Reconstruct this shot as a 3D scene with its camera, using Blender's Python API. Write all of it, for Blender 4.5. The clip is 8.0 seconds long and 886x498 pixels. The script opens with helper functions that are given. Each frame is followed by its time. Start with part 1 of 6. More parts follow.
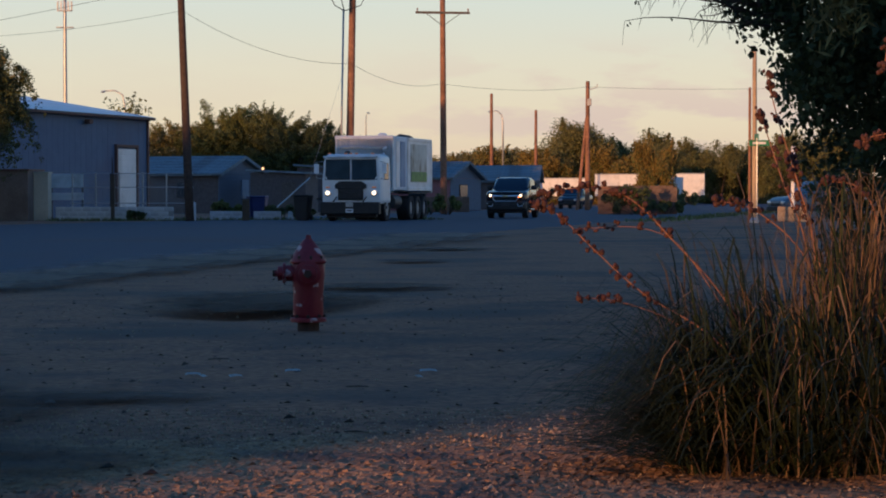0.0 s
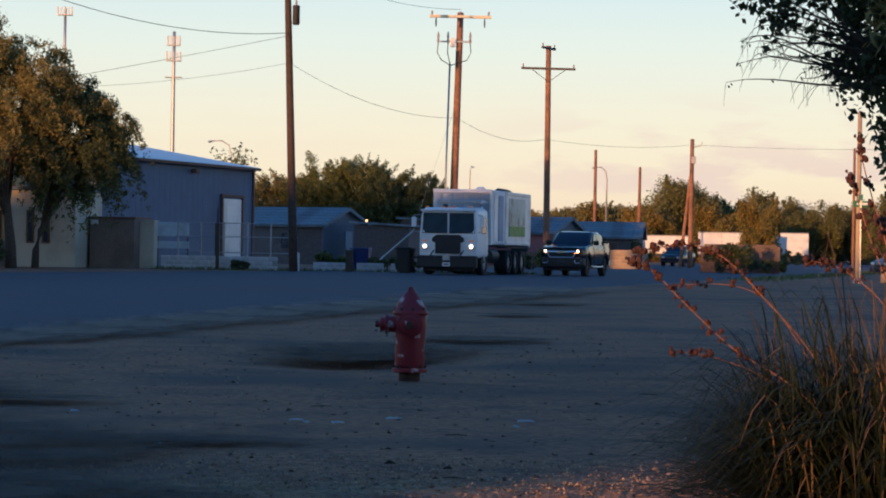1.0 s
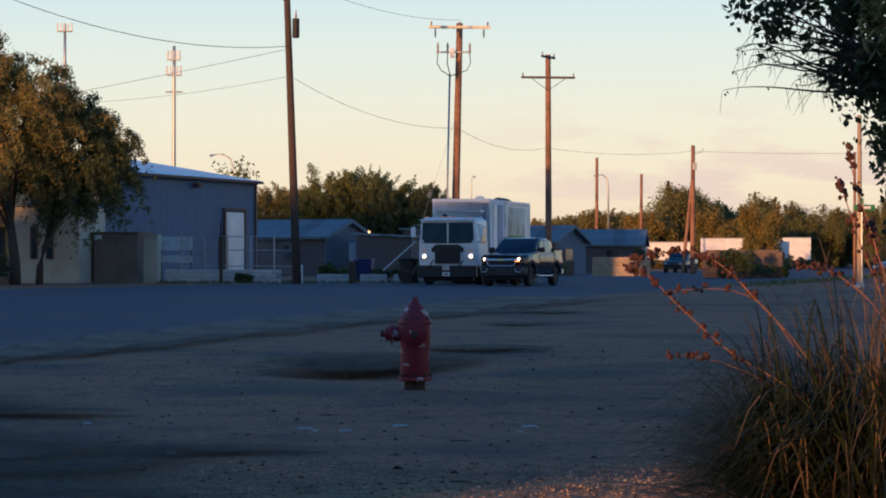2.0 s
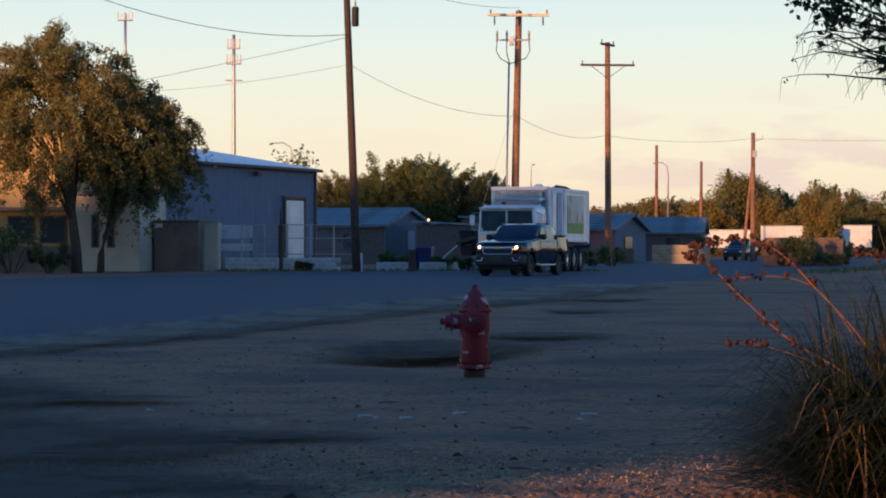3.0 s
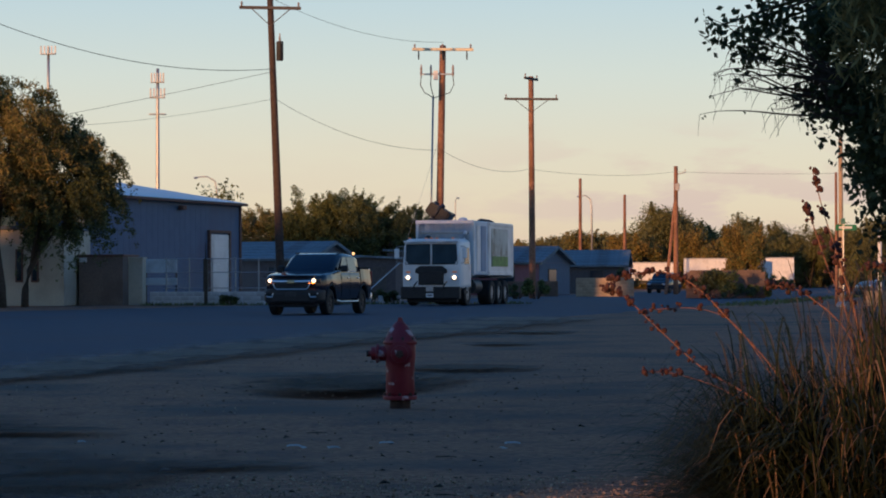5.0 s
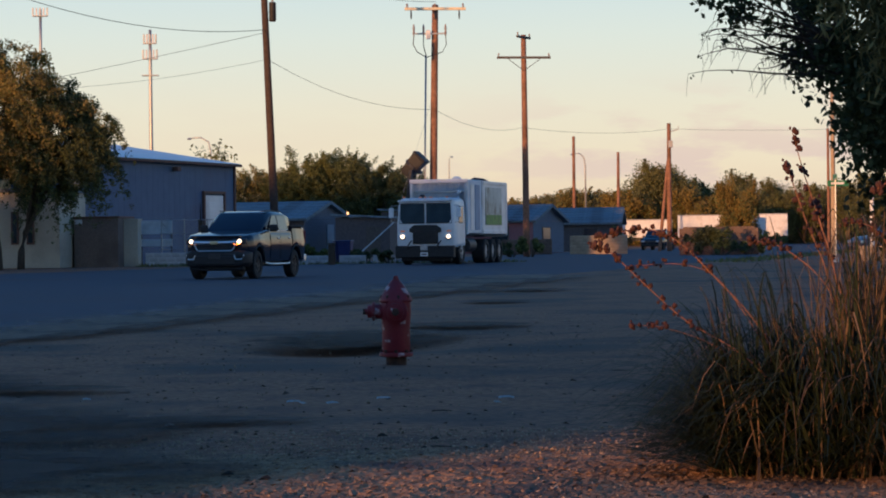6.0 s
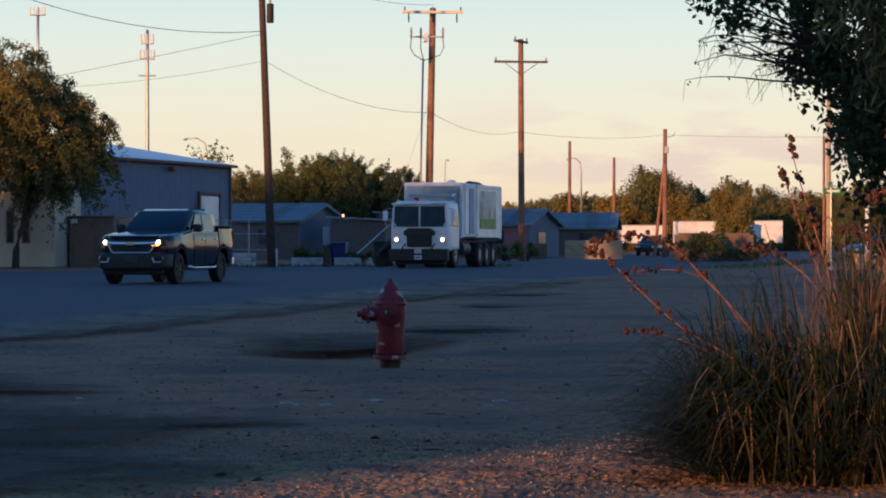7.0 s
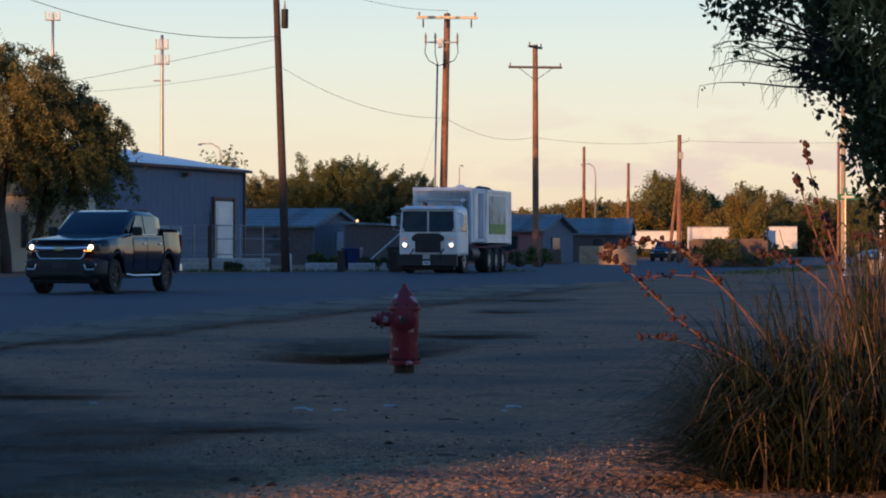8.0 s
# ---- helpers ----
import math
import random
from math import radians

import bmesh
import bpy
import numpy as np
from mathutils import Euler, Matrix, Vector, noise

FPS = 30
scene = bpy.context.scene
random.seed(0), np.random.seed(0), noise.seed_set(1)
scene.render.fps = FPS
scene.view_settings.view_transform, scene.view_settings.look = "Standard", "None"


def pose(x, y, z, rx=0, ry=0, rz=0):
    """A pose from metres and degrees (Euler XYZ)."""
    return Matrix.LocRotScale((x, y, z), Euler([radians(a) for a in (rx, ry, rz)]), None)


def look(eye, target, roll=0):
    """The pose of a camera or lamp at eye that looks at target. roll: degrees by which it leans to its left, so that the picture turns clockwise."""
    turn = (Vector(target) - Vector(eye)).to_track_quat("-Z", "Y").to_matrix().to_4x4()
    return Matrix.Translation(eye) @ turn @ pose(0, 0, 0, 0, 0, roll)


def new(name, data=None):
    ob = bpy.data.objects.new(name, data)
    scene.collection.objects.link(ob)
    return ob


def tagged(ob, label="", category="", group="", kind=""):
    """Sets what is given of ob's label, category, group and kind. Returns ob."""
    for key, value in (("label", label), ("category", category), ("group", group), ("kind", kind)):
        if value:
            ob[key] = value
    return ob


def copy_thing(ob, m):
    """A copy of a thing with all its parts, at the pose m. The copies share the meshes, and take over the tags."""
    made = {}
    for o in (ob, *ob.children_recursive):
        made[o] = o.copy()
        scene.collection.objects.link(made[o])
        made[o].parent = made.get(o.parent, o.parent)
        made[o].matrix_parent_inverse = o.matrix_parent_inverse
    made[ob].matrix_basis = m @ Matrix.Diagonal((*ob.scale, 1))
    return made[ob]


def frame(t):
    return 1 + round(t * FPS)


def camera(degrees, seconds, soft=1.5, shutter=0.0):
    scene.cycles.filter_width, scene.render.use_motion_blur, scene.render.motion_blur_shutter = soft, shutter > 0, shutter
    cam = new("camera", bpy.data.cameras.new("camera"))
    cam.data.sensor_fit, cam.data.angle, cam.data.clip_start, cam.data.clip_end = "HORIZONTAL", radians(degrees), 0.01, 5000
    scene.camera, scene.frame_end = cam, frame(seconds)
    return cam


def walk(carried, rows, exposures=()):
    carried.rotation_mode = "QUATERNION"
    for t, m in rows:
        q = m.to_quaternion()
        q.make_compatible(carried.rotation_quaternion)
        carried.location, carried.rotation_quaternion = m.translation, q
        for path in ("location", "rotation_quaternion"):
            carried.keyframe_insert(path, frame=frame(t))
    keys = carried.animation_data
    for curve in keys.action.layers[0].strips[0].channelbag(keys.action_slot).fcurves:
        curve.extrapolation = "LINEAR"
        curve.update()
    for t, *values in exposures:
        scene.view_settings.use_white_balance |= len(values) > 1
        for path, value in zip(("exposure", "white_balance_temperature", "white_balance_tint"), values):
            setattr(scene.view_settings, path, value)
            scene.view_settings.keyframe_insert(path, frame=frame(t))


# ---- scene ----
# ---- camera ----
EYE = 1.05
cam = camera(21.11, 8.0, soft=1.9)


def aim(back, turn, tilt, lean, t):
    """A row of the path: metres drawn back, degrees to the right, up and clockwise."""
    return t, pose(0, -back, EYE) @ pose(0, 0, 0, 0, 0, -turn) @ pose(0, 0, 0, 90 + tilt, 0, 0) @ pose(0, 0, 0, 0, 0, lean)


PATH = [
    aim(-0.97, 2.24, -1.28, -0.09, 0),
    aim(-0.81, 1.78, -0.54, -0.11, 0.1),
    aim(-0.69, 1.58, 0.00, -0.13, 0.2),
    aim(-0.66, 1.56, 0.30, -0.16, 0.3),
    aim(-0.63, 2.18, 0.55, -0.19, 0.4),
    aim(-0.63, 1.33, 0.33, 0.27, 0.5),
    aim(-0.63, 1.26, 0.20, 0.37, 0.6),
    aim(-0.63, 0.67, -0.10, 0.52, 0.7),
    aim(-0.62, 0.47, -0.05, 0.68, 0.8),
    aim(-0.62, 0.12, 0.01, 0.83, 0.9),
    aim(-0.62, -0.23, 0.01, 0.96, 1),
    aim(-0.62, -0.00, 0.19, 0.80, 1.1),
    aim(-0.62, 0.09, 0.41, 0.62, 1.2),
    aim(-0.26, -0.64, -0.00, -0.29, 2.3),
    aim(-0.26, -1.42, -0.64, -0.10, 2.5),
    aim(-0.26, -1.72, -0.45, -0.05, 2.7),
    aim(-0.26, -1.73, -0.04, -0.00, 3),
    aim(-0.26, -1.40, 0.12, 0.05, 3.2),
    aim(-0.26, -1.20, -0.15, 0.13, 3.5),
    aim(-0.14, -0.85, 0.14, 0.25, 3.7),
    aim(0.09, -0.22, 0.35, 0.41, 4),
    aim(0.10, -0.01, 0.36, 0.38, 4.2),
    aim(0.10, 0.48, 0.84, -0.65, 5.3),
    aim(0.11, 1.33, 0.33, -0.99, 5.5),
    aim(0.24, 1.42, 0.52, -0.86, 5.7),
    aim(0.40, 0.62, -0.20, -0.69, 5.9),
    aim(0.49, 0.22, -0.23, -0.65, 6),
    aim(0.49, 0.18, -0.25, -0.36, 6.2),
    aim(0.49, 0.23, 0.08, -0.12, 6.5),
    aim(0.49, 0.34, -0.15, -0.01, 7),
    aim(0.49, -0.28, -0.51, -0.10, 7.5),
    aim(0.49, -0.28, -0.35, -0.03, 7.7),
    aim(0.49, 0.00, -0.02, 0.07, 8),
]
STOPS = [(0.0, -0.22), (0.3, -0.1), (0.5, 0.02), (1.0, 0.06), (2.5, 0.0), (3.0, 0.08), (4.0, 0.06), (4.2, 0.02), (5.3, -0.28), (5.5, -0.26), (5.8, -0.18), (6.2, -0.03), (6.5, 0.0), (8.0, 0.0)]
walk(cam, PATH, STOPS)

# ---- world, sun ----
SUN_TURN, SUN_UP = 34.0, 4.5
world = bpy.data.worlds.new("dusk")
scene.world = world
world.use_nodes = True


def sky_nodes():
    nt = world.node_tree
    n, l = nt.nodes, nt.links
    n.clear()
    out, bg = n.new("ShaderNodeOutputWorld"), n.new("ShaderNodeBackground")
    sky = n.new("ShaderNodeTexSky")
    sky.sky_type, sky.sun_disc = "NISHITA", False
    sky.sun_elevation, sky.sun_rotation = radians(SUN_UP), radians(180 + SUN_TURN)
    co, sep = n.new("ShaderNodeTexCoord"), n.new("ShaderNodeSeparateXYZ")
    ramp = n.new("ShaderNodeValToRGB")
    r = ramp.color_ramp
    stops = [(0.0, (0.62, 0.46, 0.36)), (0.012, (0.84, 0.66, 0.50)), (0.03, (0.86, 0.75, 0.57)), (0.055, (0.82, 0.78, 0.64)),
             (0.085, (0.72, 0.79, 0.74)), (0.115, (0.59, 0.74, 0.80)), (0.25, (0.14, 0.37, 0.73)), (0.5, (0.038, 0.18, 0.48)), (1.0, (0.020, 0.12, 0.37))]
    while len(r.elements) < len(stops):
        r.elements.new(0.5)
    for e, (p, c) in zip(r.elements, stops):
        e.position, e.color = p, (*c, 1)
    # long low cloud banks over the horizon
    mp = n.new("ShaderNodeMapping")
    mp.inputs["Scale"].default_value = (22, 22, 80)
    cl = n.new("ShaderNodeTexNoise")
    cl.inputs["Scale"].default_value, cl.inputs["Detail"].default_value, cl.inputs["Roughness"].default_value = 1.0, 6, 0.55
    cr = n.new("ShaderNodeValToRGB")
    cr.color_ramp.elements[0].position, cr.color_ramp.elements[1].position = 0.44, 0.57
    band = n.new("ShaderNodeValToRGB")
    b = band.color_ramp
    for _ in range(2):
        b.elements.new(0.5)
    for e, (p, v) in zip(b.elements, [(0.012, 0.35), (0.03, 1.0), (0.05, 0.6), (0.068, 0.0)]):
        e.position, e.color = p, (v, v, v, 1)
    mul = n.new("ShaderNodeMath")
    mul.operation = "MULTIPLY"
    mix = n.new("ShaderNodeMix")
    mix.data_type = "RGBA"
    mix.inputs[7].default_value = (0.76, 0.61, 0.55, 1)
    add = n.new("ShaderNodeMix")
    add.data_type, add.blend_type = "RGBA", "ADD"
    add.inputs[0].default_value = 0.02
    l.new(co.outputs["Generated"], sep.inputs[0])
    l.new(sep.outputs["Z"], ramp.inputs[0])
    l.new(sep.outputs["Z"], band.inputs[0])
    l.new(co.outputs["Generated"], mp.inputs[0])
    l.new(mp.outputs[0], cl.inputs["Vector"])
    l.new(cl.outputs[0], cr.inputs[0])
    l.new(cr.outputs[0], mul.inputs[0])
    l.new(band.outputs[0], mul.inputs[1])
    side, both = n.new("ShaderNodeMapRange"), n.new("ShaderNodeMath")
    side.interpolation_type = "SMOOTHSTEP"
    side.inputs["From Min"].default_value, side.inputs["From Max"].default_value = -0.03, 0.10
    side.inputs["To Min"].default_value = 0.12
    both.operation = "MULTIPLY"
    l.new(sep.outputs["X"], side.inputs[0])
    l.new(mul.outputs[0], both.inputs[0])
    l.new(side.outputs[0], both.inputs[1])
    l.new(both.outputs[0], mix.inputs[0])
    l.new(ramp.outputs[0], mix.inputs[6])
    l.new(mix.outputs[2], add.inputs[6])
    l.new(sky.outputs[0], add.inputs[7])
    l.new(add.outputs[2], bg.inputs[0])
    bg.inputs[1].default_value = 1.0
    l.new(bg.outputs[0], out.inputs[0])


sky_nodes()
sun_data = bpy.data.lights.new("sun", "SUN")
sun_data.energy, sun_data.angle, sun_data.color = 5.0, radians(0.7), (1.0, 0.48, 0.195)
sun = new("sun", sun_data)
sun.matrix_basis = look((0, 0, 50), (math.sin(radians(SUN_TURN)), math.cos(radians(SUN_TURN)), 50 - math.tan(radians(SUN_UP))))


# ---- materials ----
def material(name, low, high, rough=0.8, grain=8.0, bump=0.15, metal=0.0, stain=None, stain_scale=0.6, stain_at=(0.5, 0.7), object_random=0.0, spec=0.5):
    """Two scales of noise between two colours, a stain colour over it, and bump."""
    m = bpy.data.materials.new(name)
    m.use_nodes = True
    n, l = m.node_tree.nodes, m.node_tree.links
    b = n["Principled BSDF"]
    b.inputs["Roughness"].default_value, b.inputs["Metallic"].default_value = rough, metal
    b.inputs["Specular IOR Level"].default_value = spec
    co = n.new("ShaderNodeTexCoord")
    fine, wide = n.new("ShaderNodeTexNoise"), n.new("ShaderNodeTexNoise")
    fine.inputs["Scale"].default_value, fine.inputs["Detail"].default_value = grain, 8
    wide.inputs["Scale"].default_value, wide.inputs["Detail"].default_value = stain_scale, 5
    for t in (fine, wide):
        l.new(co.outputs["Object"], t.inputs["Vector"])
    r = n.new("ShaderNodeValToRGB")
    r.color_ramp.elements[0].position, r.color_ramp.elements[1].position = 0.3, 0.7
    r.color_ramp.elements[0].color, r.color_ramp.elements[1].color = (*low, 1), (*high, 1)
    l.new(fine.outputs[0], r.inputs[0])
    last = r.outputs[0]
    if stain:
        k = n.new("ShaderNodeValToRGB")
        k.color_ramp.elements[0].position, k.color_ramp.elements[1].position = stain_at
        mx = n.new("ShaderNodeMix")
        mx.data_type = "RGBA"
        mx.inputs[7].default_value = (*stain, 1)
        l.new(wide.outputs[0], k.inputs[0])
        l.new(k.outputs[0], mx.inputs[0])
        l.new(last, mx.inputs[6])
        last = mx.outputs[2]
    if object_random:
        oi, hs, mr = n.new("ShaderNodeObjectInfo"), n.new("ShaderNodeHueSaturation"), n.new("ShaderNodeMapRange")
        mr.inputs["To Min"].default_value, mr.inputs["To Max"].default_value = 1 - object_random, 1 + object_random
        l.new(oi.outputs["Random"], mr.inputs[0])
        l.new(mr.outputs[0], hs.inputs["Value"])
        l.new(last, hs.inputs["Color"])
        last = hs.outputs[0]
    l.new(last, b.inputs["Base Color"])
    if bump:
        bp = n.new("ShaderNodeBump")
        bp.inputs["Strength"].default_value, bp.inputs["Distance"].default_value = bump, 0.02
        l.new(fine.outputs[0], bp.inputs["Height"])
        l.new(bp.outputs[0], b.inputs["Normal"])
    return m


def leafy(name, low, high, grain=3.0, through_light=0.25):
    """Leaves: varied from clump to clump, a little light passes."""
    m = material(name, low, high, 0.6, grain, 0.0, spec=0.25)
    n, l = m.node_tree.nodes, m.node_tree.links
    b = n["Principled BSDF"]
    src = b.inputs["Base Color"].links[0].from_socket
    g, hs, mr = n.new("ShaderNodeNewGeometry"), n.new("ShaderNodeHueSaturation"), n.new("ShaderNodeMapRange")
    mr.inputs["To Min"].default_value, mr.inputs["To Max"].default_value = 0.6, 1.4
    l.new(g.outputs["Random Per Island"], mr.inputs[0])
    l.new(mr.outputs[0], hs.inputs["Value"])
    l.new(src, hs.inputs["Color"])
    l.new(hs.outputs[0], b.inputs["Base Color"])
    t, mx = n.new("ShaderNodeBsdfTranslucent"), n.new("ShaderNodeMixShader")
    l.new(hs.outputs[0], t.inputs[0])
    mx.inputs[0].default_value = through_light
    l.new(b.outputs[0], mx.inputs[1])
    l.new(t.outputs[0], mx.inputs[2])
    l.new(mx.outputs[0], n["Material Output"].inputs[0])
    return m


def glass(name, tint=(0.02, 0.03, 0.04), rough=0.06):
    m = material(name, tint, tuple(c * 1.5 for c in tint), rough, 2.0, 0.0, spec=0.8)
    return m


def glow(name, colour, strength):
    m = bpy.data.materials.new(name)
    m.use_nodes = True
    b = m.node_tree.nodes["Principled BSDF"]
    b.inputs["Base Color"].default_value = b.inputs["Emission Color"].default_value = (*colour, 1)
    b.inputs["Emission Strength"].default_value = strength
    return m


# ---- building blocks ----
def part(name, bm, mat, parent=None, label="", at=None, smooth=False):
    """One bmesh as one mesh object."""
    me = bpy.data.meshes.new(name)
    if smooth:
        for f in bm.faces:
            f.smooth = True
    bm.to_mesh(me)
    bm.free()
    for m in (mat if isinstance(mat, (list, tuple)) else [mat]):
        me.materials.append(m)
    ob = new(name, me)
    ob.parent = parent
    if at is not None:
        ob.matrix_basis = at
    return tagged(ob, label)


def thing(name, label, category, at=None, group="", kind=""):
    ob = tagged(new(name), label, category, group, kind)
    if at is not None:
        ob.matrix_basis = at
    return ob


def box(size, centre=(0, 0, 0), bevel=0.0, bm=None, rot=None, seg=2):
    """A box of that size, with rounded edges."""
    made = bmesh.new()
    bmesh.ops.create_cube(made, size=1)
    bmesh.ops.scale(made, vec=size, verts=made.verts)
    if bevel:
        bmesh.ops.bevel(made, geom=made.edges[:], offset=bevel, segments=seg, affect="EDGES", profile=0.5)
    m = Matrix.Translation(centre) @ (rot.to_4x4() if rot else Matrix())
    bmesh.ops.transform(made, matrix=m, verts=made.verts)
    return merge(bm, made)


def merge(bm, made):
    if bm is None:
        return made
    me = bpy.data.meshes.new("scratch")
    made.to_mesh(me)
    made.free()
    bm.from_mesh(me)
    bpy.data.meshes.remove(me)
    return bm


def lathe(profile, steps=24, bm=None, m=None, caps=True):
    """A body turned about z from (radius, height) pairs."""
    made = bmesh.new()
    rings = [[made.verts.new((r * math.cos(2 * math.pi * i / steps), r * math.sin(2 * math.pi * i / steps), z)) for i in range(steps)] for r, z in profile]
    for a, b in zip(rings, rings[1:]):
        for i in range(steps):
            j = (i + 1) % steps
            made.faces.new((a[i], a[j], b[j], b[i]))
    if caps:
        made.faces.new(rings[0][::-1])
        made.faces.new(rings[-1])
    else:
        bmesh.ops.remove_doubles(made, verts=made.verts, dist=1e-5)
    if m is not None:
        bmesh.ops.transform(made, matrix=m, verts=made.verts)
    return merge(bm, made)


def tube(points, radii, sides=8, bm=None):
    """A bent, tapering rod through points."""
    made = bmesh.new()
    pts = [Vector(p) for p in points]
    if not isinstance(radii, (list, tuple)):
        radii = [radii] * len(pts)
    rings = []
    for i, p in enumerate(pts):
        d = (pts[min(i + 1, len(pts) - 1)] - pts[max(i - 1, 0)]).normalized()
        a = d.orthogonal().normalized() if abs(d.z) > 0.98 else d.cross(Vector((0, 0, 1))).normalized()
        b = d.cross(a)
        rings.append([made.verts.new(p + radii[i] * (math.cos(2 * math.pi * k / sides) * a + math.sin(2 * math.pi * k / sides) * b)) for k in range(sides)])
    for a, b in zip(rings, rings[1:]):
        for i in range(sides):
            j = (i + 1) % sides
            made.faces.new((a[i], a[j], b[j], b[i]))
    made.faces.new(rings[0][::-1])
    made.faces.new(rings[-1])
    return merge(bm, made)


def prism(outline, depth, bm=None, m=None, bevel=0.0):
    """An outline in x, z pushed along y, centred."""
    made = bmesh.new()
    front = [made.verts.new((x, -depth / 2, z)) for x, z in outline]
    back = [made.verts.new((x, depth / 2, z)) for x, z in outline]
    made.faces.new(front)
    made.faces.new(back[::-1])
    k = len(outline)
    for i in range(k):
        j = (i + 1) % k
        made.faces.new((front[j], front[i], back[i], back[j]))
    bmesh.ops.recalc_face_normals(made, faces=made.faces)
    if bevel:
        bmesh.ops.bevel(made, geom=made.edges[:], offset=bevel, segments=2, affect="EDGES", profile=0.5)
    if m is not None:
        bmesh.ops.transform(made, matrix=m, verts=made.verts)
    return merge(bm, made)


M_dirt = material("dirt", (0.172, 0.065, 0.033), (0.400, 0.168, 0.088), 0.95, 15, 0.8, stain=(0.085, 0.056, 0.042), stain_scale=0.35, stain_at=(0.48, 0.66))
for e_, p_ in zip(M_dirt.node_tree.nodes["Color Ramp"].color_ramp.elements, (0.36, 0.64)):
    e_.position = p_


def mottled(m, colour, scale, share, at):
    """A third scale: worn, trodden patches of another colour, finely broken."""
    n, l = m.node_tree.nodes, m.node_tree.links
    b = n["Principled BSDF"]
    src = b.inputs["Base Color"].links[0].from_socket
    co, no, rp, mx = n.new("ShaderNodeTexCoord"), n.new("ShaderNodeTexNoise"), n.new("ShaderNodeMapRange"), n.new("ShaderNodeMix")
    no.inputs["Scale"].default_value, no.inputs["Detail"].default_value, no.inputs["Roughness"].default_value = scale, 10, 0.68
    rp.inputs["From Min"].default_value, rp.inputs["From Max"].default_value = at
    rp.inputs["To Max"].default_value = share
    mx.data_type = "RGBA"
    mx.inputs[7].default_value = (*colour, 1)
    l.new(co.outputs["Object"], no.inputs["Vector"])
    l.new(no.outputs[0], rp.inputs[0])
    l.new(rp.outputs[0], mx.inputs[0])
    l.new(src, mx.inputs[6])
    l.new(mx.outputs[2], b.inputs["Base Color"])


mottled(M_dirt, (0.082, 0.040, 0.030), 1.3, 0.7, (0.50, 0.64))
M_dark_soil = material("dark_brown_soil", (0.028, 0.02, 0.012), (0.05, 0.036, 0.028), 0.85, 5, 0.6, spec=0.2)
M_road = material("asphalt", (0.008, 0.026, 0.048), (0.018, 0.047, 0.082), 0.85, 9, 0.3, stain=(0.024, 0.032, 0.046), stain_scale=0.12, stain_at=(0.5, 0.7))
mottled(M_road, (0.026, 0.048, 0.070), 0.8, 0.5, (0.54, 0.68))
M_gravel = material("gravel", (0.20, 0.12, 0.075), (0.50, 0.34, 0.22), 0.9, 20, 0.2)
M_wood = material("pole_wood", (0.20, 0.095, 0.058), (0.35, 0.175, 0.108), 0.85, 6, 0.4, stain=(0.07, 0.035, 0.022), stain_scale=0.5)
M_grey_wood = material("weathered_wood", (0.07, 0.06, 0.055), (0.14, 0.12, 0.11), 0.9, 12, 0.3)
M_pale_arm = material("pale_fibreglass", (0.72, 0.62, 0.42), (0.8, 0.72, 0.52), 0.45, 6, 0.05)
M_steel = material("galvanised_steel", (0.36, 0.37, 0.38), (0.5, 0.5, 0.5), 0.45, 9, 0.05, metal=0.7)
M_dark_metal = material("dark_metal", (0.03, 0.03, 0.033), (0.06, 0.06, 0.065), 0.55, 10, 0.1, metal=0.3)
M_porcelain = material("porcelain", (0.25, 0.2, 0.18), (0.4, 0.34, 0.3), 0.2, 8, 0.0)
M_cable = material("cable_sheath", (0.02, 0.02, 0.022), (0.035, 0.035, 0.04), 0.6, 8, 0.0)
M_red = material("red_hydrant_paint", (0.22, 0.010, 0.018), (0.30, 0.02, 0.03), 0.5, 14, 0.12, stain=(0.62, 0.42, 0.40), stain_scale=9.0, stain_at=(0.615, 0.66))
M_rust = material("rusty_iron", (0.05, 0.025, 0.018), (0.11, 0.05, 0.03), 0.85, 18, 0.3)
M_blue_wall = material("blue_metal_siding", (0.056, 0.115, 0.215), (0.076, 0.145, 0.255), 0.6, 1.5, 0.05, stain=(0.065, 0.095, 0.18), stain_scale=0.3)
M_white_roof = material("white_metal_roof", (0.62, 0.66, 0.72), (0.74, 0.76, 0.8), 0.4, 2, 0.05)
M_white = material("white_paint", (0.66, 0.68, 0.70), (0.78, 0.78, 0.78), 0.5, 3, 0.05, stain=(0.5, 0.5, 0.49), stain_scale=1.2)
M_trim = material("brown_trim", (0.12, 0.06, 0.045), (0.18, 0.09, 0.07), 0.7, 5, 0.1)
M_cream = material("cream_stucco", (0.50, 0.45, 0.36), (0.60, 0.54, 0.43), 0.9, 18, 0.3, stain=(0.42, 0.37, 0.3), stain_scale=0.7)
M_ochre = material("ochre_stucco", (0.50, 0.34, 0.15), (0.62, 0.43, 0.20), 0.9, 18, 0.3, stain=(0.40, 0.27, 0.13), stain_scale=0.7)
M_brown = material("brown_stucco", (0.18, 0.135, 0.115), (0.25, 0.19, 0.16), 0.9, 18, 0.3, stain=(0.13, 0.095, 0.08))
M_tan = material("tan_block", (0.36, 0.27, 0.18), (0.46, 0.35, 0.24), 0.9, 10, 0.3, stain=(0.28, 0.2, 0.14), object_random=0.15)
M_brown_block = material("brown_block", (0.14, 0.09, 0.07), (0.2, 0.135, 0.10), 0.9, 10, 0.3, object_random=0.2)
M_concrete = material("pale_concrete", (0.46, 0.48, 0.50), (0.60, 0.61, 0.62), 0.9, 8, 0.2, stain=(0.3, 0.3, 0.3), object_random=0.12)
